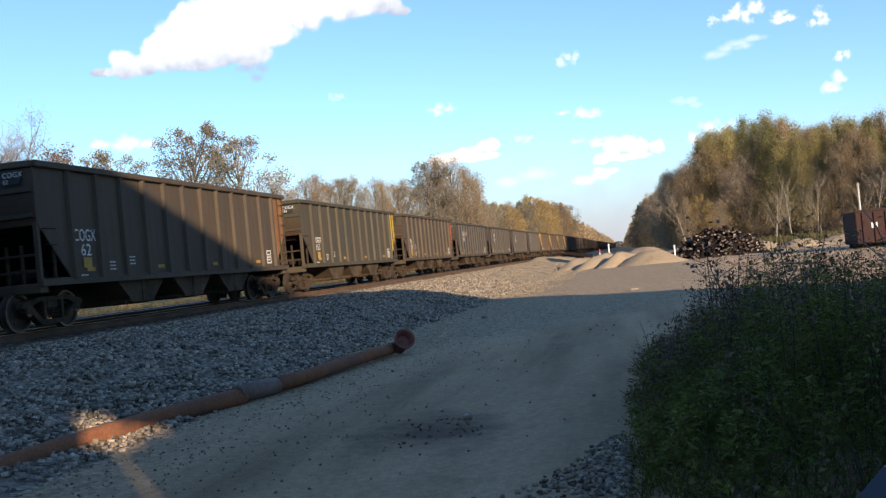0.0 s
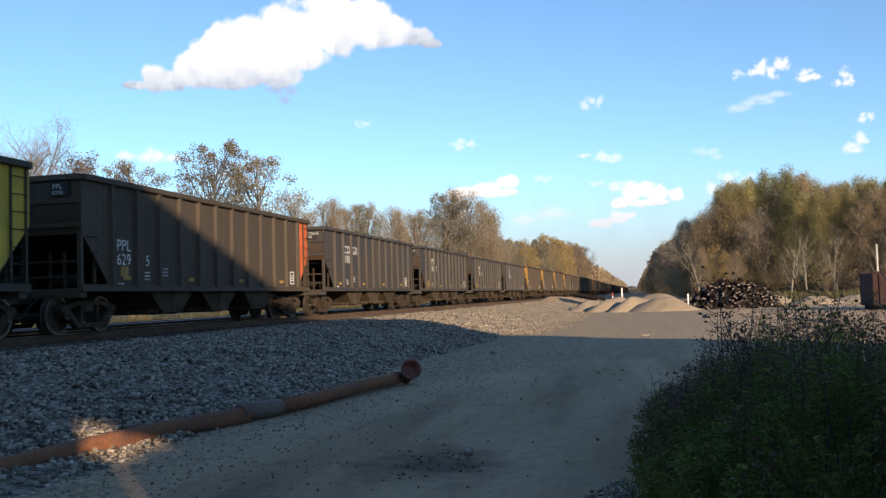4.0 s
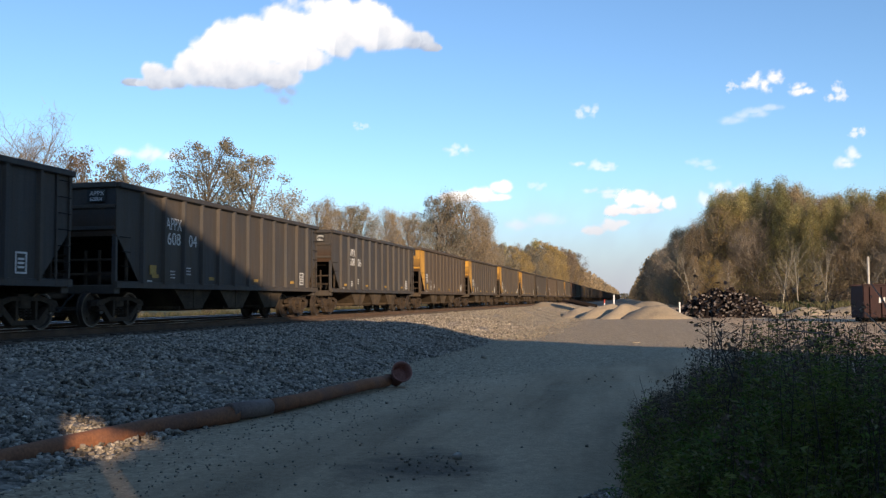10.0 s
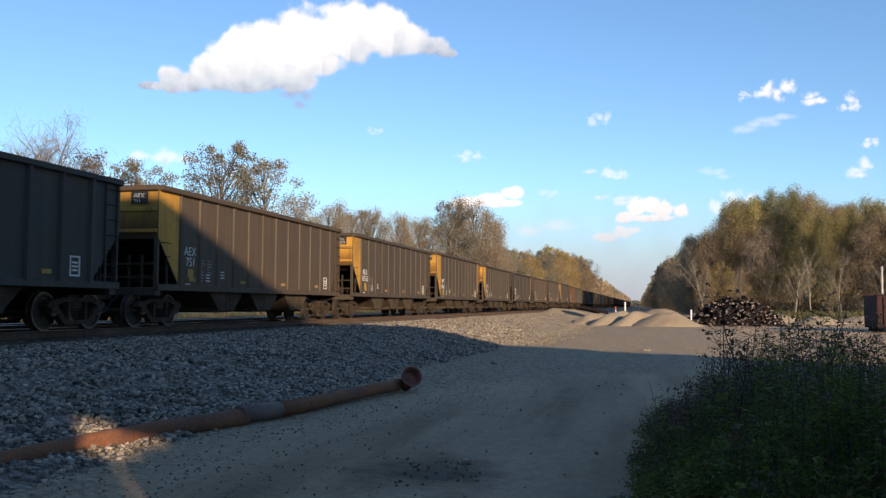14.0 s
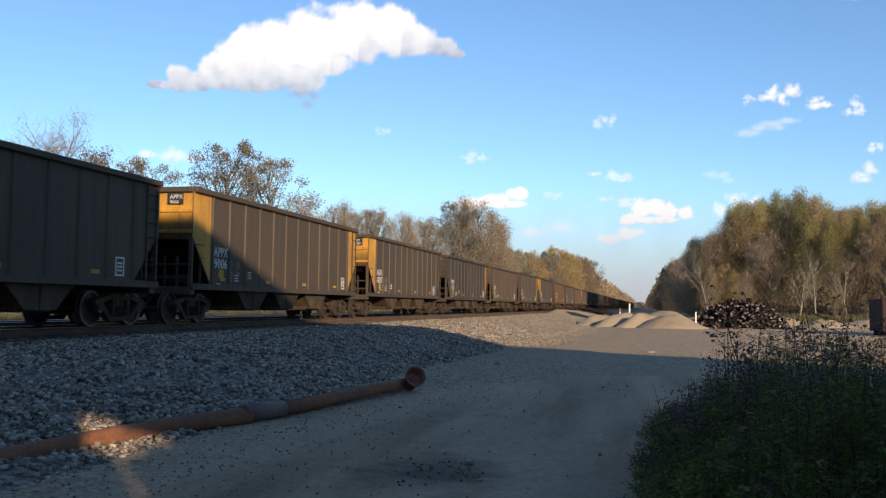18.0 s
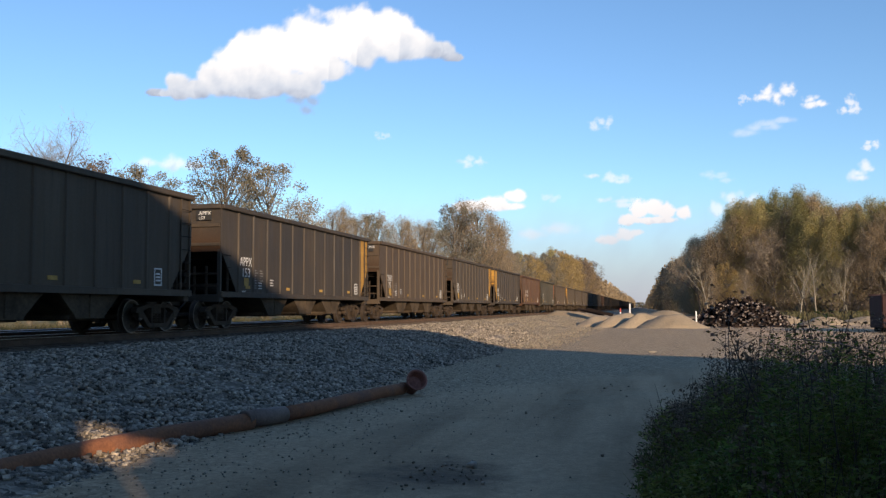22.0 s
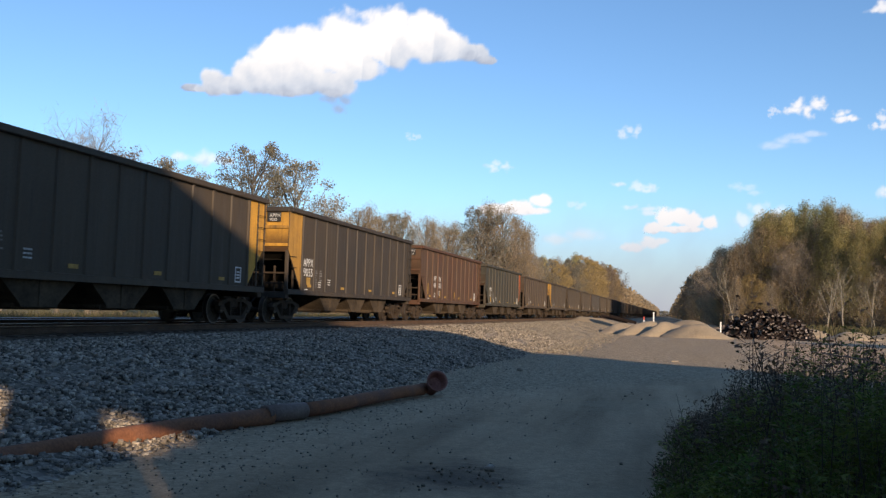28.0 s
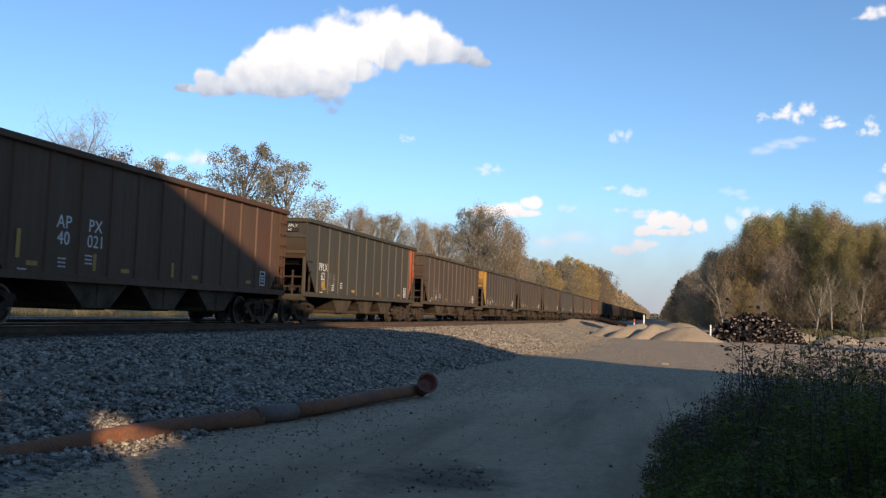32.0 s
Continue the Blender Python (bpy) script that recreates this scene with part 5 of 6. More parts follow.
def sprays(plants, per, length, seed):
    """Leaf quads of upright weeds: narrow leaves that stand out from each stem, longest in the middle, with bunched tips."""
    r = np.random.default_rng(seed)
    out = []
    for x, y, z, h, dx, dy in plants:
        k = max(14, int(per * min(1.0, h / 0.8)))
        f = r.beta(2.2, 1.2, k)
        a = r.uniform(0, 6.283, k)
        reach = (0.05 + 0.13 * h * np.sin(np.pi * np.clip(f, 0.12, 0.96))) * r.uniform(0.3, 1.0, k)
        c = np.stack([x + dx * f + np.cos(a) * reach, y + dy * f + np.sin(a) * reach, z + h * f], 1)
        way = np.stack([np.cos(a), np.sin(a), r.uniform(-0.25, 0.95, k)], 1)
        way /= np.linalg.norm(way, axis=1, keepdims=True)
        flat = np.cross(way, np.array([0, 0, 1.0]) + r.normal(0, 0.35, (k, 3)))
        flat /= np.linalg.norm(flat, axis=1, keepdims=True)
        s = (length * r.uniform(0.5, 1.2, k) * (1.15 - 0.5 * f))[:, None]
        out.append(np.stack([c - way * s, c + flat * s * 0.3, c + way * s - np.array([0, 0, 0.3]) * s, c - flat * s * 0.3], 1))
    return np.concatenate(out)


def build_thicket():
    r = np.random.default_rng(71)
    n = 70000
    x = -0.25 + 6.2 * r.beta(0.85, 1.7, n)
    y = 4.6 + 10.6 * r.beta(1.0, 1.3, n)
    top = np.array([thicket_height(a, b) for a, b in zip(x, y)])
    keep = top > 0.04
    x, y, top = x[keep], y[keep], top[keep]
    f = r.beta(1.4, 1.0, len(x))
    z = 0.86 * top * f * (1 + 0.12 * r.normal(0, 1, len(x)))
    c = np.stack([x + r.normal(0, 0.05, len(x)), y, z + np.array([rise(a, b) for a, b in zip(x, y)])], 1)
    u = r.normal(0, 1, c.shape); u[:, 2] *= 1.3
    u /= np.linalg.norm(u, axis=1, keepdims=True)
    w = np.cross(u, r.normal(0, 1, c.shape))
    w /= np.linalg.norm(w, axis=1, keepdims=True)
    s = r.uniform(0.01, 0.03, (len(c), 1))
    s = s * np.clip(y / 9.5, 0.5, 1.0)[:, None]
    q = np.stack([c - u * s, c + w * s * 0.3, c + u * s * 1.1, c - w * s * 0.3], 1)
    # green low down and towards the road's near end; withered along the top at the back
    def greenness(a, b):
        return 0.6 + (8.9 - b) * 0.3 + 1.0 * noise.noise((a * 1.5, b * 1.2, 8.0)) + 0.4 * noise.noise((a * 4, b * 4, 3.0)) - 0.5 * max(0.0, 0.25 - a)
    p = np.clip(np.array([greenness(a, b) for a, b in zip(x, y)]) + 0.5 * (0.5 - f), 0.04, 0.95)
    green = r.random(len(c)) < p
    thing("weeds", "dense green weeds beside the road", "weeds", kind="stuff", geo=quads("weeds", q[green], [GREEN_GRASS]))
    thing("weeds", "dark withered weeds and seed heads beside the road", "weeds", kind="stuff", geo=quads("weeds", q[~green], [DARK_WEED]))
    lots = {"fresh": [], "pale": [], "deep": [], "dry": []}
    rp = random.Random(70)
    for _ in range(2400):
        a, b = -0.2 + 5.6 * rp.random() ** 1.25, rp.uniform(4.9, 13.8)
        h = thicket_height(a, b)
        if h < 0.1 or sum(len(k) for k in lots.values()) >= 900:
            continue
        row = (a, b, rise(a, b), h * rp.uniform(0.8, 1.16), rp.gauss(-0.05, 0.1), rp.gauss(-0.03, 0.1))
        tone = noise.noise((a * 1.9, b * 1.7, 12.0)) + rp.gauss(0, 0.16)
        lots["dry" if rp.random() > greenness(a, b) else "pale" if tone > 0.2 else "fresh" if tone > -0.12 else "deep"].append(row)
    for key, label, mat, per, size in (("fresh", "leafy green upright weeds beside the road", SPRAY_LEAF, 120, 0.05), ("pale", "yellowish green upright weeds beside the road", PALE_LEAF, 120, 0.055),
                                       ("deep", "deep green upright weeds beside the road", GREEN_GRASS, 110, 0.045), ("dry", "withered brown upright weeds beside the road", DARK_WEED, 105, 0.034)):
        thing("weeds", label, "weeds", kind="stuff", geo=quads("weeds", sprays(lots[key], per, size, 78 + per), [mat]))

    def inside(rr, m):
        out = []
        while len(out) < m:
            a, b = -0.2 + 6.4 * rr.beta(0.8, 1.5), rr.uniform(4.8, 14.8)
            if thicket_height(a, b) > 0.12:
                out.append((a, b, rise(a, b)))
        return np.array(out)
    thing("grass", "long green grass in the weeds beside the road", "grass", kind="stuff", geo=quads("grass", blades(14000, inside, 0.08, 0.26, 0.004, 72, 0.5), [GREEN_GRASS]))
    thing("grass", "withered grass blades in the weeds beside the road", "grass", kind="stuff", geo=quads("grass", blades(5000, inside, 0.1, 0.34, 0.003, 77, 0.4), [DARK_WEED]))
    # stems
    g = Geo()
    rr = random.Random(73)
    pts = inside(np.random.default_rng(74), 800)
    for a, b, z in pts:
        h = thicket_height(a, b) * rr.uniform(0.7, 1.05)
        dx, dy = rr.uniform(-0.16, 0.2), rr.uniform(-0.2, 0.2)
        g.tube([(a, b, z - 0.03), (a + dx * 0.4, b + dy * 0.4, z + h * 0.5), (a + dx, b + dy, z + h)], [0.007, 0.005, 0.002], 3, caps=False)
    thing("weed_stems", "thin brown weed stems beside the road", "weeds", kind="stuff", geo=g, mats=DRY_WOOD, fix=False)
    # withered plumes that break the top line
    g, heads = Geo(), []
    for a, b, z in inside(np.random.default_rng(75), 170):
        if a < 0.35:
            continue
        h = thicket_height(a, b) + rr.uniform(0.02, 0.2)
        dx, dy = rr.uniform(-0.2, 0.2), rr.uniform(-0.2, 0.2)
        p = [Vector((a + dx * f, b + dy * f, z + h * f)) for f in (0.4, 0.7, 1.0)]
        g.tube(p, [0.006, 0.004, 0.002], 3, caps=False)
        heads += [p[1].lerp(p[2], rr.random()) + Vector((rr.gauss(0, 0.04), rr.gauss(0, 0.04), rr.gauss(0, 0.03))) for _ in range(9)]
    thing("weed_stems", "withered plumes of weeds beside the road", "weeds", kind="stuff", geo=g, mats=DRY_WOOD, fix=False)
    thing("weed_plumes", "dark withered weed plumes beside the road", "weeds", kind="stuff", geo=quads("weed_plumes", leaf_cloud(heads, 3, 0.02, 0.03, 76, 0.0), [DARK_WEED]))
    for i in range(26):
        a, b = 0.3 + 3.6 * rr.random(), 7.2 + 3.6 * rr.random()
        z = rise(a, b) + thicket_height(a, b) * rr.uniform(0.85, 1.1)
        e = Vector((rr.uniform(-0.3, 0.3), rr.uniform(-0.1, 0.1), rr.uniform(-0.22, 0.22)))
        thing("dead_stem", "pale dry broken stem caught in the weeds", "stem", pose(a, b, z), group="dead stems in the weeds",
              geo=Geo().tube([-e, Vector((0.02, 0, 0.02)), e], [0.004, 0.006, 0.003], 4), mats=TWIG)
    # tall dry stalks with seed heads that stand over the rest
    for i in range(44):
        a, b = 0.75 + 4.6 * rr.random() ** 1.3, 8.0 + 4.5 * rr.random()
        z, h = rise(a, b), min(rr.uniform(1.0, 1.5), 0.95 + a * 0.5) + (rr.uniform(0.35, 0.7) if i % 5 == 0 and a > 0.6 else 0)
        t = thing("dry_stalk", "tall dark withered stalk with dry seed heads", "stalk", pose(a, b, z), group="stalks in the weeds")
        g, leaves = Geo(), []
        d = Vector((rr.uniform(-0.35, 0.3), rr.uniform(-0.2, 0.2), 1))
        line = [d * (h * f) + Vector((rr.uniform(-0.03, 0.03), rr.uniform(-0.03, 0.03), 0)) * f for f in (0, 0.3, 0.55, 0.8, 1)]
        g.tube(line, [0.010, 0.009, 0.007, 0.005, 0.003], 4, caps=False)
        for _ in range(9):
            f = rr.uniform(0.5, 0.98)
            p = d * (h * f)
            e = p + Vector((rr.uniform(-0.2, 0.2), rr.uniform(-0.2, 0.2), rr.uniform(0.02, 0.2)))
            g.tube([p, (p + e) / 2 + Vector((0, 0, -0.02)), e], [0.003, 0.0025, 0.0015], 3, caps=False)
            leaves += [e + Vector((rr.gauss(0, 0.02), rr.gauss(0, 0.02), rr.gauss(0, 0.02))) for _ in range(2)]
        tagged(part("stem", g, DRY_WOOD, t, fix=False), kind="stuff")
        tagged(part("seed_head", quads("seed_head", leaf_cloud(leaves, 2, 0.03, 0.022, 80 + i, 0.0), [DARK_WEED]), None, t), kind="stuff")


# ---------------------------------------------------------------- yard things
def build_pipe():
    # a line of rusty pipe along the foot of the bank
    pts = [(-6.25, 3.2), (-6.16, 6.0), (-6.06, 7.7), (-5.98, 8.8), (-5.8, 9.8), (-5.56, 10.7), (-5.3, 11.35)]
    t = thing("steel_pipe", "long rusty steel pipe lying at the foot of the bank", "pipe")
    R = 0.115
    g = Geo().tube([(x, y, rise(x, y) + R - 0.01) for x, y in pts], R, 18)
    part("pipe_length", g, PIPE, t)
    g = Geo().tube([(-5.34, 11.25, 0.115), (-5.12, 12.05, 0.10)], 0.119, 18)
    part("joint_sleeve", g, PIPE_BARE, t, "dull grey pipe joint")
    g = Geo().tube([(-5.13, 11.98, 0.10), (-5.0, 12.9, 0.095), (-4.9, 14.1, 0.095), (-4.72, 15.5, 0.10), (-4.55, 16.3, 0.10)], R * 0.92, 18)
    part("pipe_length", g, PIPE, t)
    # flared end piece, tipped up
    g = Geo()
    g.lathe([(0.155, -0.32), (0.17, -0.12), (0.205, 0.08), (0.24, 0.2), (0.25, 0.27), (0.225, 0.27), (0.205, 0.18), (0.165, 0.02), (0.13, -0.28)], (0, 0, 0), "z", 24)
    g.lathe([(0.0, 0.02), (0.166, 0.02)], (0, 0, 0), "z", 24)
    e = thing("pipe_end", "rusty flared pipe end tipped up on the gravel", "pipe end", pose(-4.36, 16.42, 0.19, 66, 0, 32) @ Matrix.Scale(0.8, 4), geo=g, mats=PIPE_RED)
    part("bracket", Geo().box(-0.35, -0.03, -0.04, -0.05, 0.03, 0.02, 0, 0.008), PIPE, e)


def heap(name, label, cx, cy, lx, ly, h, turn, seed, mat):
    g = Geo()
    n, k = 34, 20
    for j in range(k + 1):
        for i in range(n + 1):
            u, v = -1 + 2 * i / n, -1 + 2 * j / k
            d = math.sqrt(u * u + v * v)
            z = max(0.0, 1 - d) ** 0.95
            z = h * min(z * 1.3, 0.8 + 0.2 * z) * (1 + 0.18 * noise.noise((u * 2 + seed, v * 2, seed))) + 0.05 * noise.noise((u * 6, v * 6, seed)) * (1 if d < 1 else 0)
            g.v.append((u * lx, v * ly, z if d < 1 else -0.15))
    for j in range(k):
        for i in range(n):
            a = j * (n + 1) + i
            g.face((a, a + 1, a + n + 2, a + n + 1), 0, True)
    thing(name, label, "sand pile", pose(cx, cy, rise(cx, cy), 0, 0, turn), group="sand piles", geo=g, mats=mat, fix=False)


def build_piles():
    heap("sand_mound", "pale rounded heap of sand and gravel", 1.6, 73.5, 2.9, 2.6, 1.05, 12, 3, SAND)
    heap("sand_mound", "narrow pale ridge of sand and gravel", -0.5, 76.5, 5.0, 1.35, 1.15, 66, 5, SAND)
    heap("sand_mound", "narrow pale ridge of sand and gravel", -2.3, 78.5, 5.4, 1.3, 1.1, 68, 6, SAND)
    heap("sand_mound", "low pale ridge of sand and gravel", -4.4, 83, 7.0, 1.3, 0.9, 76, 8, SAND)
    heap("sand_mound", "flat-topped pale bank of sand", 1.3, 88, 3.4, 3.8, 1.35, 4, 11, SAND)
    for x, y, l, w, h, a, s in ((15.5, 88, 2.6, 2, 0.7, 20, 14), (19.5, 90, 3.0, 2, 0.75, -10, 15), (12.5, 92, 2.5, 2, 0.8, 0, 16)):
        heap("sand_mound", "small pale heap of rubble and sand", x, y, l, w, h, a, s, SAND)


def build_tie_pile():
    t = thing("tie_pile", "large heap of discarded dark railway ties with pale cut ends", "tie pile", pose(7.4, 80.5, 0))
    g = Geo()
    n0 = 0
    g.box(-0.33, -0.095, -0.075, 0.33, 0.095, 0.075, 0, 0.012)
    me = g.mesh("tie", [TIE_OLD, TIE_END])
    outward(me)
    for p in me.polygons:
        if abs(p.normal.x) > 0.9:
            p.material_index = 1
    r = random.Random(91)
    made = 0
    while made < 298:
        u, v = r.uniform(-1, 1), r.uniform(-1, 1)
        d = (abs(u) ** 1.7 + v * v)
        if d > 1:
            continue
        hmax = 2.35 * (1 - d) ** 0.75
        z = 0.1 + hmax * r.uniform(0.35, 1.0)
        yaw = r.gauss(84, 38)
        tilt = r.gauss(0, 32)
        m = pose(u * 3.9, v * 2.6, max(z, 0.12), r.uniform(-20, 20), tilt, yaw)
        part("tie", me, None, t, at=m)
        made += 1
    # more ties between them
    rest = Geo()
    for _ in range(520):
        u, v = r.uniform(-1, 1), r.uniform(-1, 1)
        d = abs(u) ** 1.7 + v * v
        if d < 1:
            z = 0.08 + 2.3 * (1 - d) ** 0.75 * r.uniform(0.3, 0.98)
            m = pose(u * 3.9, v * 2.6, z, r.uniform(-30, 30), r.gauss(0, 32), r.gauss(84, 38))
            rest.box(-0.33, -0.095, -0.075, 0.33, 0.095, 0.075, 0, 0, m)
            for k in (4, 5):
                rest.m[-6 + k] = 1
    tagged(part("tie_rest", rest, [TIE_OLD, TIE_END], t), kind="stuff")
    # the core that the outer ties rest on
    g = Geo()
    for z, lx, ly in ((0, 2.6, 1.7), (0.42, 2.0, 1.3), (0.84, 1.3, 0.9)):
        for i in range(int(lx * 8)):
            x = -lx + i * 0.25
            g.box(x, -ly, z, x + 0.22, ly, z + 0.42, 0, 0.01)
    tagged(part("tie_core", g, TIE_OLD, t), kind="stuff")
    for i in range(14):
        x, y = 3.6 + r.uniform(0, 9.5), 75.2 + r.uniform(-1.2, 1.0)
        thing("loose_tie", "dark discarded railway tie lying on the dirt", "railway tie", pose(x, y, rise(x, y) + 0.08, 0, r.uniform(-3, 3), r.uniform(0, 180)), group="loose ties", geo=me)


def build_posts():
    def marker(x, y, h, w, red=False):
        t = thing("marker_post", "red and white marker post in the dirt" if red else "slim white marker post standing in the dirt", "marker post", pose(x, y, rise(x, y)), group="marker posts")
        part("post", Geo().box(-w, -w, -0.2, w, w, h, 0, 0.012), WHITE_POST, t)
        part("cap", Geo().box(-w * 1.15, -w * 1.15, h - (0.35 if red else 0.06), w * 1.15, w * 1.15, h + 0.02, 0, 0.015), RED_PAINT if red else WHITE_POST, t)
    marker(3.62, 77.4, 1.25, 0.06)
    marker(-2.1, 93, 1.95, 0.07)
    marker(-3.05, 93, 1.5, 0.055, True)
    # gravel ramp with dark timbers up the line
    heap("gravel_ramp", "low ramp of pale gravel against the bank", -9.4, 106, 5.2, 3.4, 1.2, 0, 17, SAND)
    for x, y in ((-6.6, 102.6), (-5.6, 101.4)):
        thing("loose_timber", "dark timber lying on the gravel ramp", "timber", pose(x, y, 1.1, 0, 13, -8), group="loose timbers",
              geo=Geo().box(-1.5, -0.2, -0.16, 1.5, 0.2, 0.16, 0, 0.02), mats=TIE_OLD)
    thing("stone_slab", "flat pale broken slab lying on the dirt", "stone", pose(0.0, 33.6, rise(0, 33.6) + 0.02, 2, 0, 12),
          geo=Geo().prism([(-0.13, -0.08), (0.04, -0.1), (0.14, -0.03), (0.11, 0.1), (-0.09, 0.09)], "z", -0.03, 0.025), mats=TAN_STONE)
    # pole behind the container
    t = thing("wooden_pole", "short bleached wooden pole behind the container", "pole", pose(17.72, 75, 0))
    part("shaft", Geo().tube([(0, 0, -0.3), (0, 0, 2.4), (0.02, 0, 4.7)], [0.1, 0.085, 0.075], 10), POLE_WOOD, t)
    part("bolt", Geo().tube([(-0.15, 0, 4.3), (0.15, 0, 4.3)], 0.015, 6), STEEL_DARK, t)


def build_container():
    """Dark maroon open container at the side of the yard."""
    t = thing("scrap_container", "dark maroon ribbed steel container with faded white marks", "container", pose(17.2, 62.5, 0, 0, 0, 4))
    L, W, H = 3.2, 1.25, 2.3
    for s in (-1, 1):
        part("long_side", Geo().box(-L, s * W - 0.04, 0.28, L, s * W + 0.04, H, 0, 0.01), MAROON, t)
        part("end_wall", Geo().box(s * L - 0.04, -W, 0.28, s * L + 0.04, W, H, 0, 0.01), MAROON, t)
        for i in range(9):
            x = -L + 0.4 + i * (2 * L - 0.8) / 8
            part("rib", Geo().box(x - 0.05, s * W + (0.04 if s > 0 else -0.12), 0.3, x + 0.05, s * W + (0.12 if s > 0 else -0.04), H - 0.1, 0, 0.01), MAROON, t)
        part("top_rail", Geo().box(-L - 0.08, s * W - 0.08, H - 0.02, L + 0.08, s * W + 0.08, H + 0.1, 0, 0.015), MAROON, t)
        part("runner", Geo().box(-L, s * 0.5 - 0.06, 0.0, L, s * 0.5 + 0.06, 0.28, 0, 0.01), STEEL_DARK, t)
    part("floor_plate", Geo().box(-L, -W, 0.24, L, W, 0.3), STEEL_DARK, t)
    for x, w in ((-2.3, 0.16), (-2.05, 0.12), (-1.2, 0.3), (-0.7, 0.2)):
        part("painted_mark", Geo().box(x, -W - 0.045, 1.2, x + w, -W - 0.041, 1.55), WHITE, t, "faded white painted mark")


def build_caster():
    """Unseen tall building behind the camera, inferred from its shade over the yard; two added slots let the sun
    through.
    """
    y0, y1, H = -8.25, -8.0, 1.6 + 3.2 + 0.305 * (21.5 + 8.0)
    g = Geo()
    g.box(-4.0, y0, -0.3, 5.36, y1, H)
    g.box(5.36, y0, -0.3, 5.9, y1, 5.05)
    g.box(5.36, y0, 5.85, 5.9, y1, H)
    g.box(5.9, y0, -0.3, 7.1, y1, H)
    # an added opening, cut to the outline of the sunlit patch by the pipe
    g.box(7.1, y0, -0.3, 8.45, y1, 4.1)
    g.box(7.1, y0, 4.1, 7.45, y1, 5.06)
    g.box(7.68, y0, 4.1, 8.45, y1, 5.06)
    g.box(7.8, y0, 5.45, 8.45, y1, 5.7)
    g.box(8.0, y0, 5.06, 8.45, y1, 5.26)
    g.box(7.1, y0, 5.7, 8.45, y1, H)
    # level ridge, then falling to a lower wing: outline shaped to cast the shade's edge
    g.prism([(8.45, -0.3), (75.0, -0.3), (75.0, 9.2), (36.2, 9.2), (31.5, 11.55), (29.6, 12.95), (27.6, 13.9), (25.5, 14.35), (21.5, 14.35), (17.5, H), (8.45, H)], "y", y0, y1)
    thing("wall_south", "tall plain unseen building wall that shades the yard", "wall", kind="structure", geo=g, mats=WALL_MAT)


def build_vehicle():
    """The car that stands beside the camera; the corner of its bonnet shows."""
    t = thing("parked_car", "dark blue hatchback parked on the dirt beside the weeds", "car", pose(0.28, 1.99, 0, 0, 0, -59.5) @ pose(-0.0, 2.1, 0))
    half = 0.83
    def shell(y0, y1, outline, inset, mat, name, label="", parent=t):
        """A side outline (y, z) drawn across the car, its upper edges pulled in."""
        g = Geo()
        n = len(outline)
        for x, k in ((y0, 0.0), (y0 + inset, 1.0), (y1 - inset, 1.0), (y1, 0.0)):
            cy = sum(p[0] for p in outline) / n
            for py, pz in outline:
                g.v.append((x, py + (0.03 if py < cy else -0.03) * (1 - k), pz - 0.05 * (1 - k)))
        g.face(range(n)[::-1])
        g.face([3 * n + i for i in range(n)])
        for j in range(3):
            for i in range(n):
                q = (i + 1) % n
                g.face((j * n + i, j * n + q, (j + 1) * n + q, (j + 1) * n + i), 0, False)
        return part(name, g, mat, parent, label)
    # along the car: -y is the bonnet's front, +y the tail; its flank lies on x = 0
    shell(0.0, 2 * half, [(-2.05, 0.3), (-2.09, 0.62), (-2.08, 0.98), (-1.92, 1.09), (-0.85, 1.15), (1.9, 1.13), (2.05, 0.9), (2.1, 0.4), (2.0, 0.28)], 0.07, BLUE_BODY, "body")
    cabin = shell(0.1, 2 * half - 0.1, [(-0.9, 1.12), (-0.2, 1.5), (0.3, 1.56), (1.2, 1.54), (1.95, 1.08)], 0.14, BLUE_BODY, "cabin")
    for x, s in ((0.1, -1), (2 * half - 0.1, 1)):
        for y0, y1, z1, z2 in ((-0.55, 0.35, 1.38, 1.44), (0.45, 1.35, 1.44, 1.36)):
            part("side_window", Geo().prism([(y0, 1.12), (y1, 1.12), (y1, z2), (y0 + 0.3 if y0 < 0 else y0, z1)], "x", x + s * 0.004, x + s * 0.012), DARK_GLASS, cabin, "dark tinted glass")
    part("windscreen", slab([(0.24, -0.88, 1.16), (2 * half - 0.24, -0.88, 1.16), (2 * half - 0.3, -0.25, 1.49), (0.3, -0.25, 1.49)], 0.02), DARK_GLASS, t, "dark raked glass")
    part("bumper", Geo().box(0.04, -2.16, 0.34, 2 * half - 0.04, -2.02, 0.6, 0, 0.05), BLUE_BODY, t)
    for x in (0.12, 2 * half - 0.5):
        part("headlight", Geo().box(x, -2.11, 0.66, x + 0.38, -2.03, 0.82, 0, 0.03), DARK_GLASS, t, "clear headlight lens")
    for x, s in ((0.0, -1), (2 * half, 1)):
        for y in (-1.3, 1.3):
            g = Geo()
            g.lathe([(0.2, -0.09), (0.29, -0.1), (0.315, -0.07), (0.315, 0.07), (0.29, 0.1), (0.2, 0.09)], (x - s * 0.09, y, 0.3), "x", 28)
            tyre = part("tyre", g, LABEL_K, t, "black rubber tyre")
            part("rim", Geo().lathe([(0.0, s * 0.075), (0.06, s * 0.085), (0.19, s * 0.06), (0.21, s * 0.09)], (x - s * 0.09, y, 0.3), "x", 28), TREAD, tyre, "grey metal wheel rim")


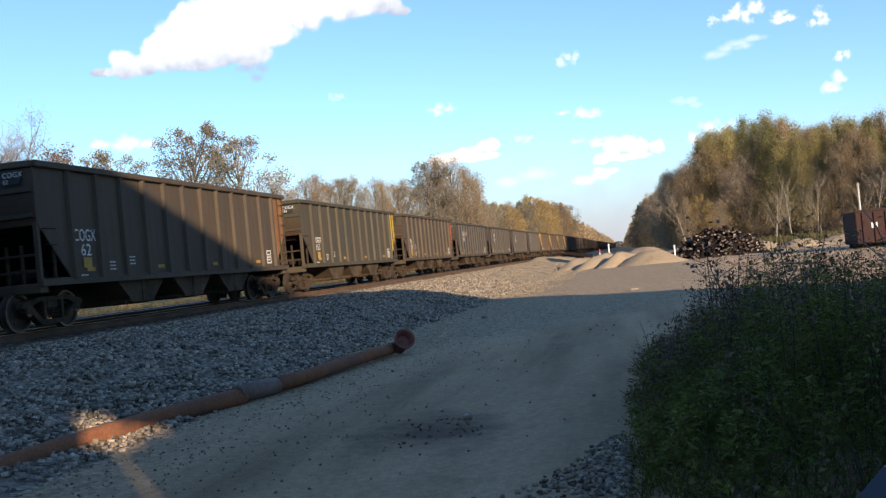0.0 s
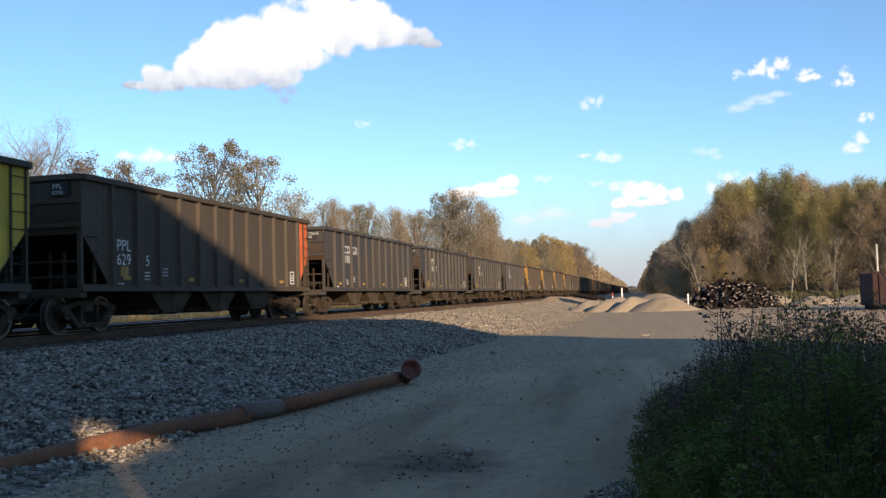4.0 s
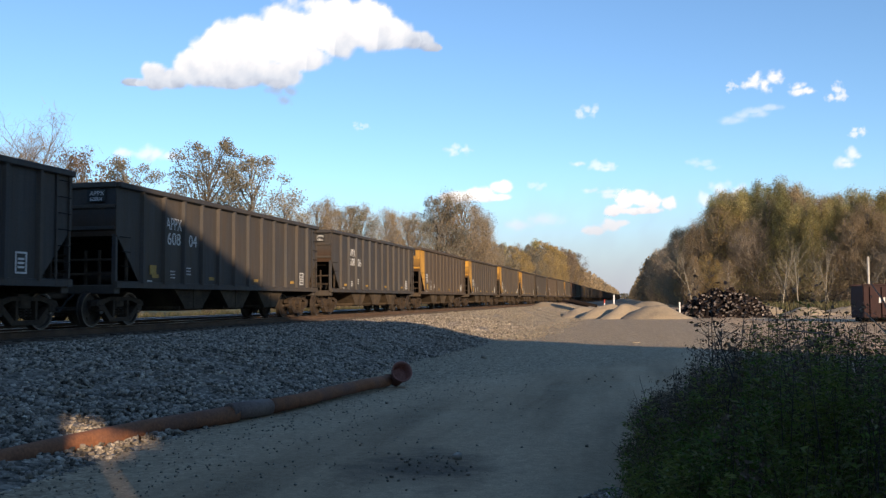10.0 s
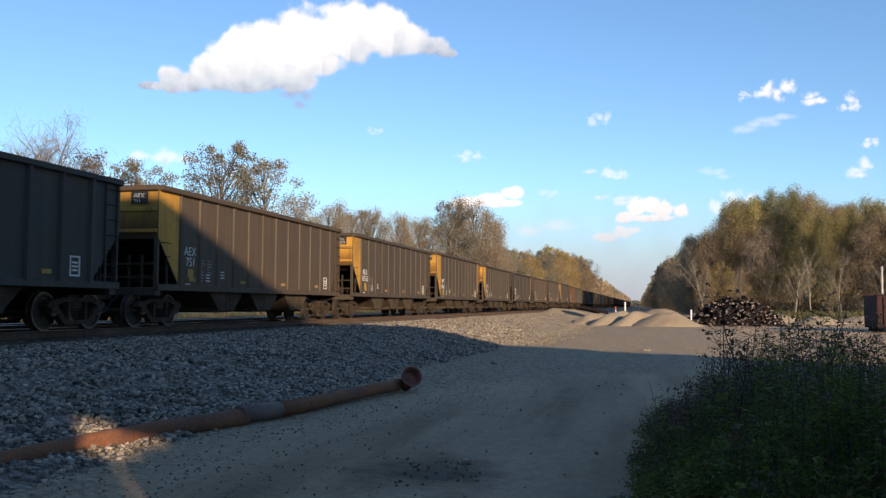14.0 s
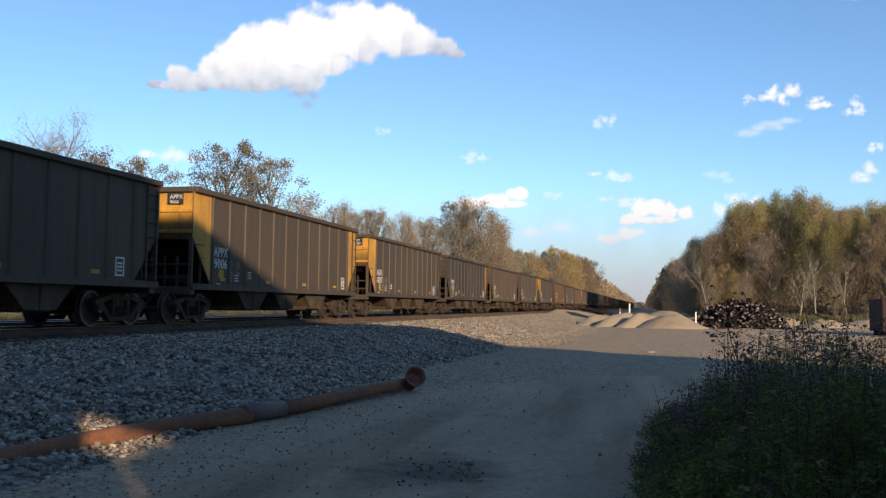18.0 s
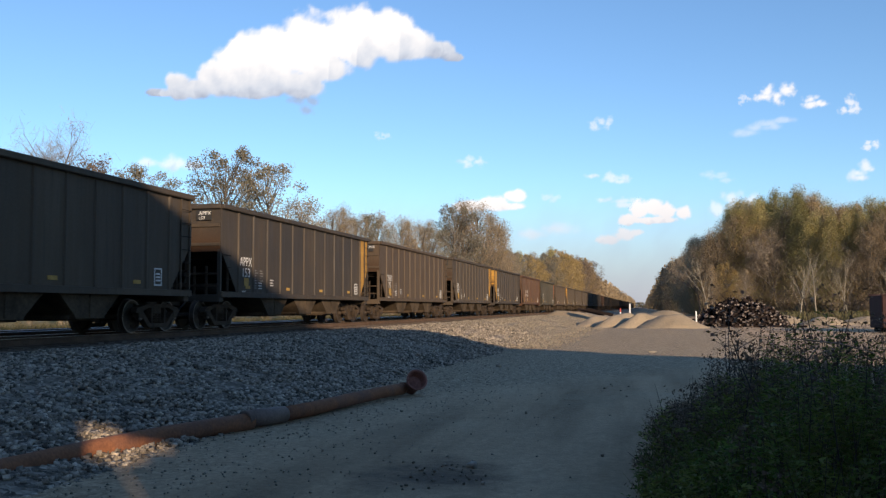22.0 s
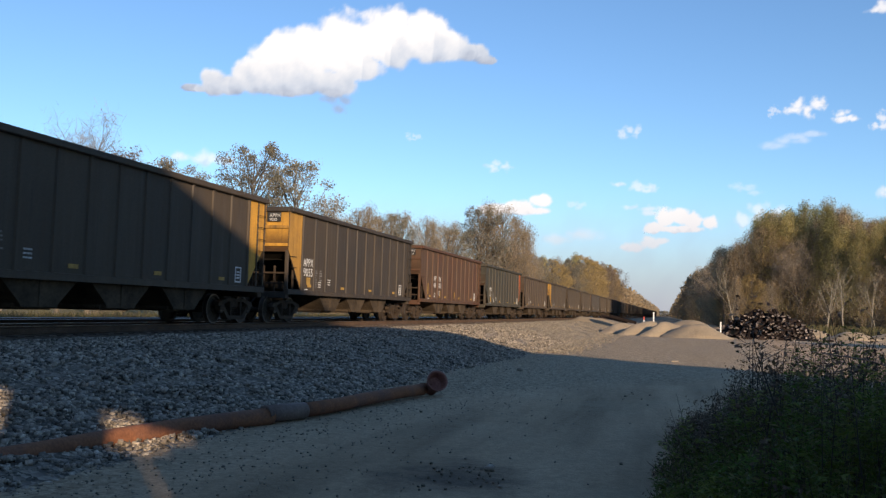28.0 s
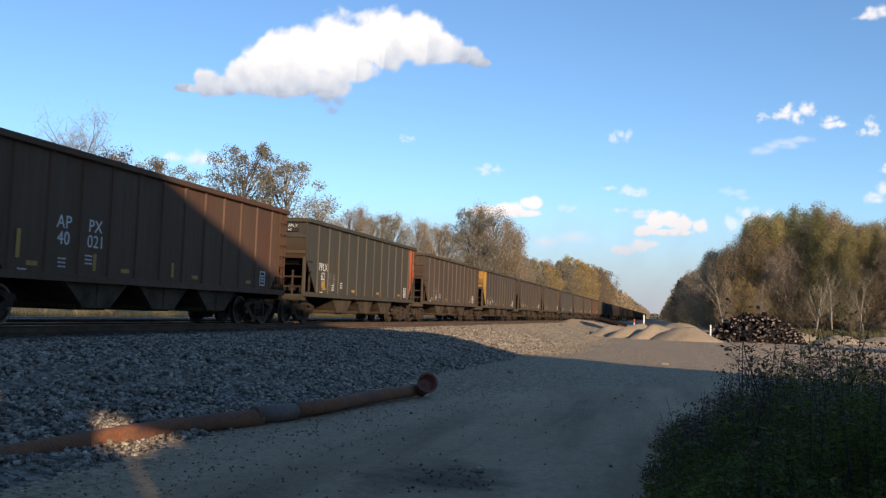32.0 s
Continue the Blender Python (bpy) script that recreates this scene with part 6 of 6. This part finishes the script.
# ---------------------------------------------------------------- clouds
def cloud_mat():
    m, nt, p = nodes_of("sunlit_cloud")
    at = nt.nodes.new("ShaderNodeAttribute")
    at.attribute_name = "cover"
    sh = nt.nodes.new("ShaderNodeAttribute")
    sh.attribute_name = "lift"
    # the sheet glows; lift paints its shaded grey underside and sunlit white top
    col = ramp(nt, sh.outputs["Fac"], [(0.0, (0.36, 0.40, 0.55)), (0.12, (0.37, 0.45, 0.61)), (0.3, (0.6, 0.69, 0.84)), (0.65, (0.96, 0.99, 1.05))])
    em = nt.nodes.new("ShaderNodeEmission")
    nt.links.new(col, em.inputs[0])
    em.inputs[1].default_value = 0.76
    tr = nt.nodes.new("ShaderNodeBsdfTransparent")
    ms = nt.nodes.new("ShaderNodeMixShader")
    nt.links.new(at.outputs["Fac"], ms.inputs[0])
    nt.links.new(tr.outputs[0], ms.inputs[1])
    nt.links.new(em.outputs[0], ms.inputs[2])
    nt.links.new(ms.outputs[0], nt.nodes["Material Output"].inputs[0])
    return m


CLOUD_MAT = None
FAR = 3000.0


def cloud(label, az, el, w, h, puffs, thick, seed, detail=90, soft=0.5, rough=0.42, lift0=0.45, rise_by=0.6, mottle=0.35):
    """A cloud as a billowing, glowing sheet far off, its shading painted in. Puffs: x, y, radii in the cloud's own
    -1..1 box.
    """
    a, e = radians(az), radians(el)
    c = Vector((math.sin(a) * math.cos(e), math.cos(a) * math.cos(e), math.sin(e))) * FAR
    W, H = FAR * radians(w) / 2, FAR * radians(h) / 2
    nx, ny = detail, max(12, int(detail * h / w))
    grain = max(0.35, 3.2 / w)
    verts, dens, lift, faces = [], [], [], []
    for j in range(ny + 1):
        for i in range(nx + 1):
            u, v = -1.3 + 2.6 * i / nx, -1.3 + 2.6 * j / ny
            sx, sy = u * w * grain, v * h * grain
            wob = noise.fractal((sx + seed, sy, seed), 0.9, 2.1, 6)
            d = max(1 - math.sqrt(((u - px) / pr) ** 2 + ((v - py) / (qr if v > py else qr * 0.8)) ** 2) for px, py, pr, qr in puffs)
            d = d + rough * wob
            k = min(1.0, max(0.0, d / soft))
            dens.append(k * k * (3 - 2 * k) * thick)
            # lift: painted shading, grey near the underside and whiter above it
            base = min([py - qr for px, py, pr, qr in puffs if abs(u - px) < pr] or [v])
            lift.append(min(1.0, max(0.0, lift0 + (v - base) * rise_by + mottle * noise.fractal((sx * 1.4 + seed, sy * 1.4, 4 + seed), 0.8, 2.1, 5))))
            verts.append((u * W, v * H, max(0.0, d) * H * 0.5))
    for j in range(ny):
        for i in range(nx):
            q = j * (nx + 1) + i
            if max(dens[q], dens[q + 1], dens[q + nx + 1], dens[q + nx + 2]) > 0.002:
                faces.append((q, q + 1, q + nx + 2, q + nx + 1))
    me = bpy.data.meshes.new("cloud")
    me.from_pydata(verts, [], faces)
    me.attributes.new("cover", "FLOAT", "POINT").data.foreach_set("value", dens)
    me.attributes.new("lift", "FLOAT", "POINT").data.foreach_set("value", lift)
    me.polygons.foreach_set("use_smooth", [True] * len(faces))
    me.materials.append(CLOUD_MAT)
    ob = thing("cloud", label, "cloud", look(c, (0, 0, 1.6)) @ pose(0, 0, 0, 0, 180, 0), kind="structure", geo=me, fix=False)
    ob.visible_shadow = False
    return ob, az, el


def build_clouds():
    out = []
    out.append(cloud("large bright cumulus cloud with a grey base", -21.86, 15.5, 19.2, 7.1,
                     [(-0.92, -0.62, 0.12, 0.1), (-0.81, -0.53, 0.11, 0.3), (-0.71, -0.55, 0.11, 0.22), (-0.55, -0.36, 0.18, 0.4), (-0.4, -0.09, 0.21, 0.58), (-0.23, 0.06, 0.21, 0.62), (0.015, 0.18, 0.25, 0.72), (0.28, 0.38, 0.29, 0.62),
                      (0.51, 0.44, 0.23, 0.54), (0.68, 0.35, 0.17, 0.36), (0.83, 0.28, 0.13, 0.2), (0.94, 0.16, 0.08, 0.1), (-0.33, -0.45, 0.38, 0.27), (-0.08, -0.42, 0.2, 0.3), (0.13, -0.12, 0.17, 0.31)], 1.0, 3, 220, 0.3, 0.27, 0.1, 0.8, 0.12))
    out.append(cloud("grey-blue wisp under the large cloud", -22.1, 12.75, 3.2, 2.2, [(-0.3, 0.3, 0.5, 0.4), (0.1, -0.2, 0.35, 0.5), (0.3, 0.3, 0.4, 0.4)], 0.62, 40, 60, 0.9, 0.35, 0.05, 0.05, 0.1))
    out.append(cloud("small bright cloud low over the trees", -9.9, 6.75, 5.2, 2.1, [(-0.5, -0.2, 0.5, 0.5), (0.1, 0.0, 0.45, 0.5), (0.6, 0.35, 0.3, 0.5), (0.3, -0.25, 0.6, 0.35)], 1.0, 7, 80, 0.4, 0.3, 0.6, 0.5, 0.2))
    out.append(cloud("bright cumulus cloud low over the line", 0.4, 5.85, 4.9, 2.3, [(-0.35, 0.2, 0.28, 0.6), (0.0, 0.3, 0.3, 0.6), (0.3, 0.1, 0.25, 0.6), (0.72, 0.0, 0.22, 0.5), (-0.7, -0.3, 0.3, 0.4), (0.0, -0.35, 0.8, 0.25)], 1.0, 9, 110, 0.4, 0.42, 0.45, 0.8, 0.2))
    out.append(cloud("soft white cloud low over the line", -1.9, 4.45, 3.4, 1.7, [(-0.4, -0.2, 0.5, 0.5), (0.25, 0.15, 0.5, 0.6), (0.7, 0.3, 0.3, 0.35)], 0.85, 10, 70, 0.5, 0.3, 0.5, 0.5, 0.2))
    out.append(cloud("faint white cloud low over the line", -6.3, 4.9, 5.0, 2.0, [(-0.4, -0.2, 0.5, 0.5), (0.3, 0.1, 0.6, 0.6)], 0.5, 11, 60, 0.9, 0.35, 0.6, 0.3, 0.2))
    # glowing haze sheet, stretched wide to tone down the bright horizon
    out.append(cloud("pale hazy bank of cloud along the horizon", -5.5, 0.8, 90.0, 19.0, [(0.0, -0.15, 4.0, 0.95)], 0.86, 12, 240, 0.95, 0.05, -0.3, 0.05))
    for az, el, w, h, s, th in ((7.75, 12.85, 2.2, 1.3, 20, 1.0), (10.2, 12.25, 2.0, 0.9, 21, 0.95), (11.8, 11.8, 1.3, 1.1, 22, 0.75), (7.3, 10.95, 3.6, 1.2, 23, 0.4), (-2.7, 11.5, 1.9, 1.2, 24, 0.55),
                                (-11.0, 9.4, 1.9, 1.0, 25, 0.55), (-2.6, 8.3, 2.6, 0.9, 26, 0.6), (-1.9, 6.6, 2.6, 0.9, 27, 0.65), (12.9, 7.9, 2.8, 1.2, 28, 0.75), (-30.4, 9.0, 4.2, 1.4, 29, 0.7),
                                (5.0, 6.3, 3.0, 1.6, 30, 0.6), (13.1, 9.5, 1.2, 0.8, 31, 0.7), (-17.1, 11.0, 1.0, 0.6, 32, 0.35), (12.1, 18.1, 2.8, 1.1, 33, 0.95), (6.0, 12.7, 0.8, 0.8, 34, 0.5), (4.0, 8.1, 2.2, 0.8, 35, 0.3), (-6.0, 7.0, 1.8, 0.7, 36, 0.35)):
        r = random.Random(s)
        puffs = [(r.uniform(-0.55, 0.55), r.uniform(-0.3, 0.3), r.uniform(0.25, 0.5), r.uniform(0.22, 0.5)) for _ in range(5)]
        out.append(cloud("small drifting white cloud", az, el, w * 1.3, h * 1.8, puffs, th * 0.88, s, 72, 0.9, 0.5, 0.5, 0.3, 0.25))
    return out


def drift_clouds(clouds):
    """The clouds drift slowly away."""
    for ob, az, el in clouds:
        def at(t):
            a = az + (0.95 if az < -15 else -0.3 if az < 5 else -0.75) * (t - 13) / 32
            e = el - (0.2 if az < -15 else 0.12 if el < 7 else 0.6) * (t - 13) / 32
            a, e = radians(a), radians(e)
            c = Vector((math.sin(a) * math.cos(e), math.cos(a) * math.cos(e), math.sin(e))) * FAR
            return look(c, (0, 0, 1.6)) @ pose(0, 0, 0, 0, 180, 0)
        walk(ob, [(t, at(t)) for t in (0, 16, 32)])


# ---------------------------------------------------------------- build
CLOUD_MAT = cloud_mat()
build_ground()
build_bed()
build_caster()
build_vehicle()
clouds = build_clouds()
train = build_train()
far_cars(train)
build_woods()
build_grass()
build_piles()
build_container()
build_posts()
build_pipe()
build_thicket()
build_stones()
build_track(TRACK_B, "second railway track beyond the train", 0)
build_track(TRACK, "railway track with weathered wooden ties under the train", 230)
build_tie_pile()


def motions():
    run_train(train)
    drift_clouds(clouds)


motions()
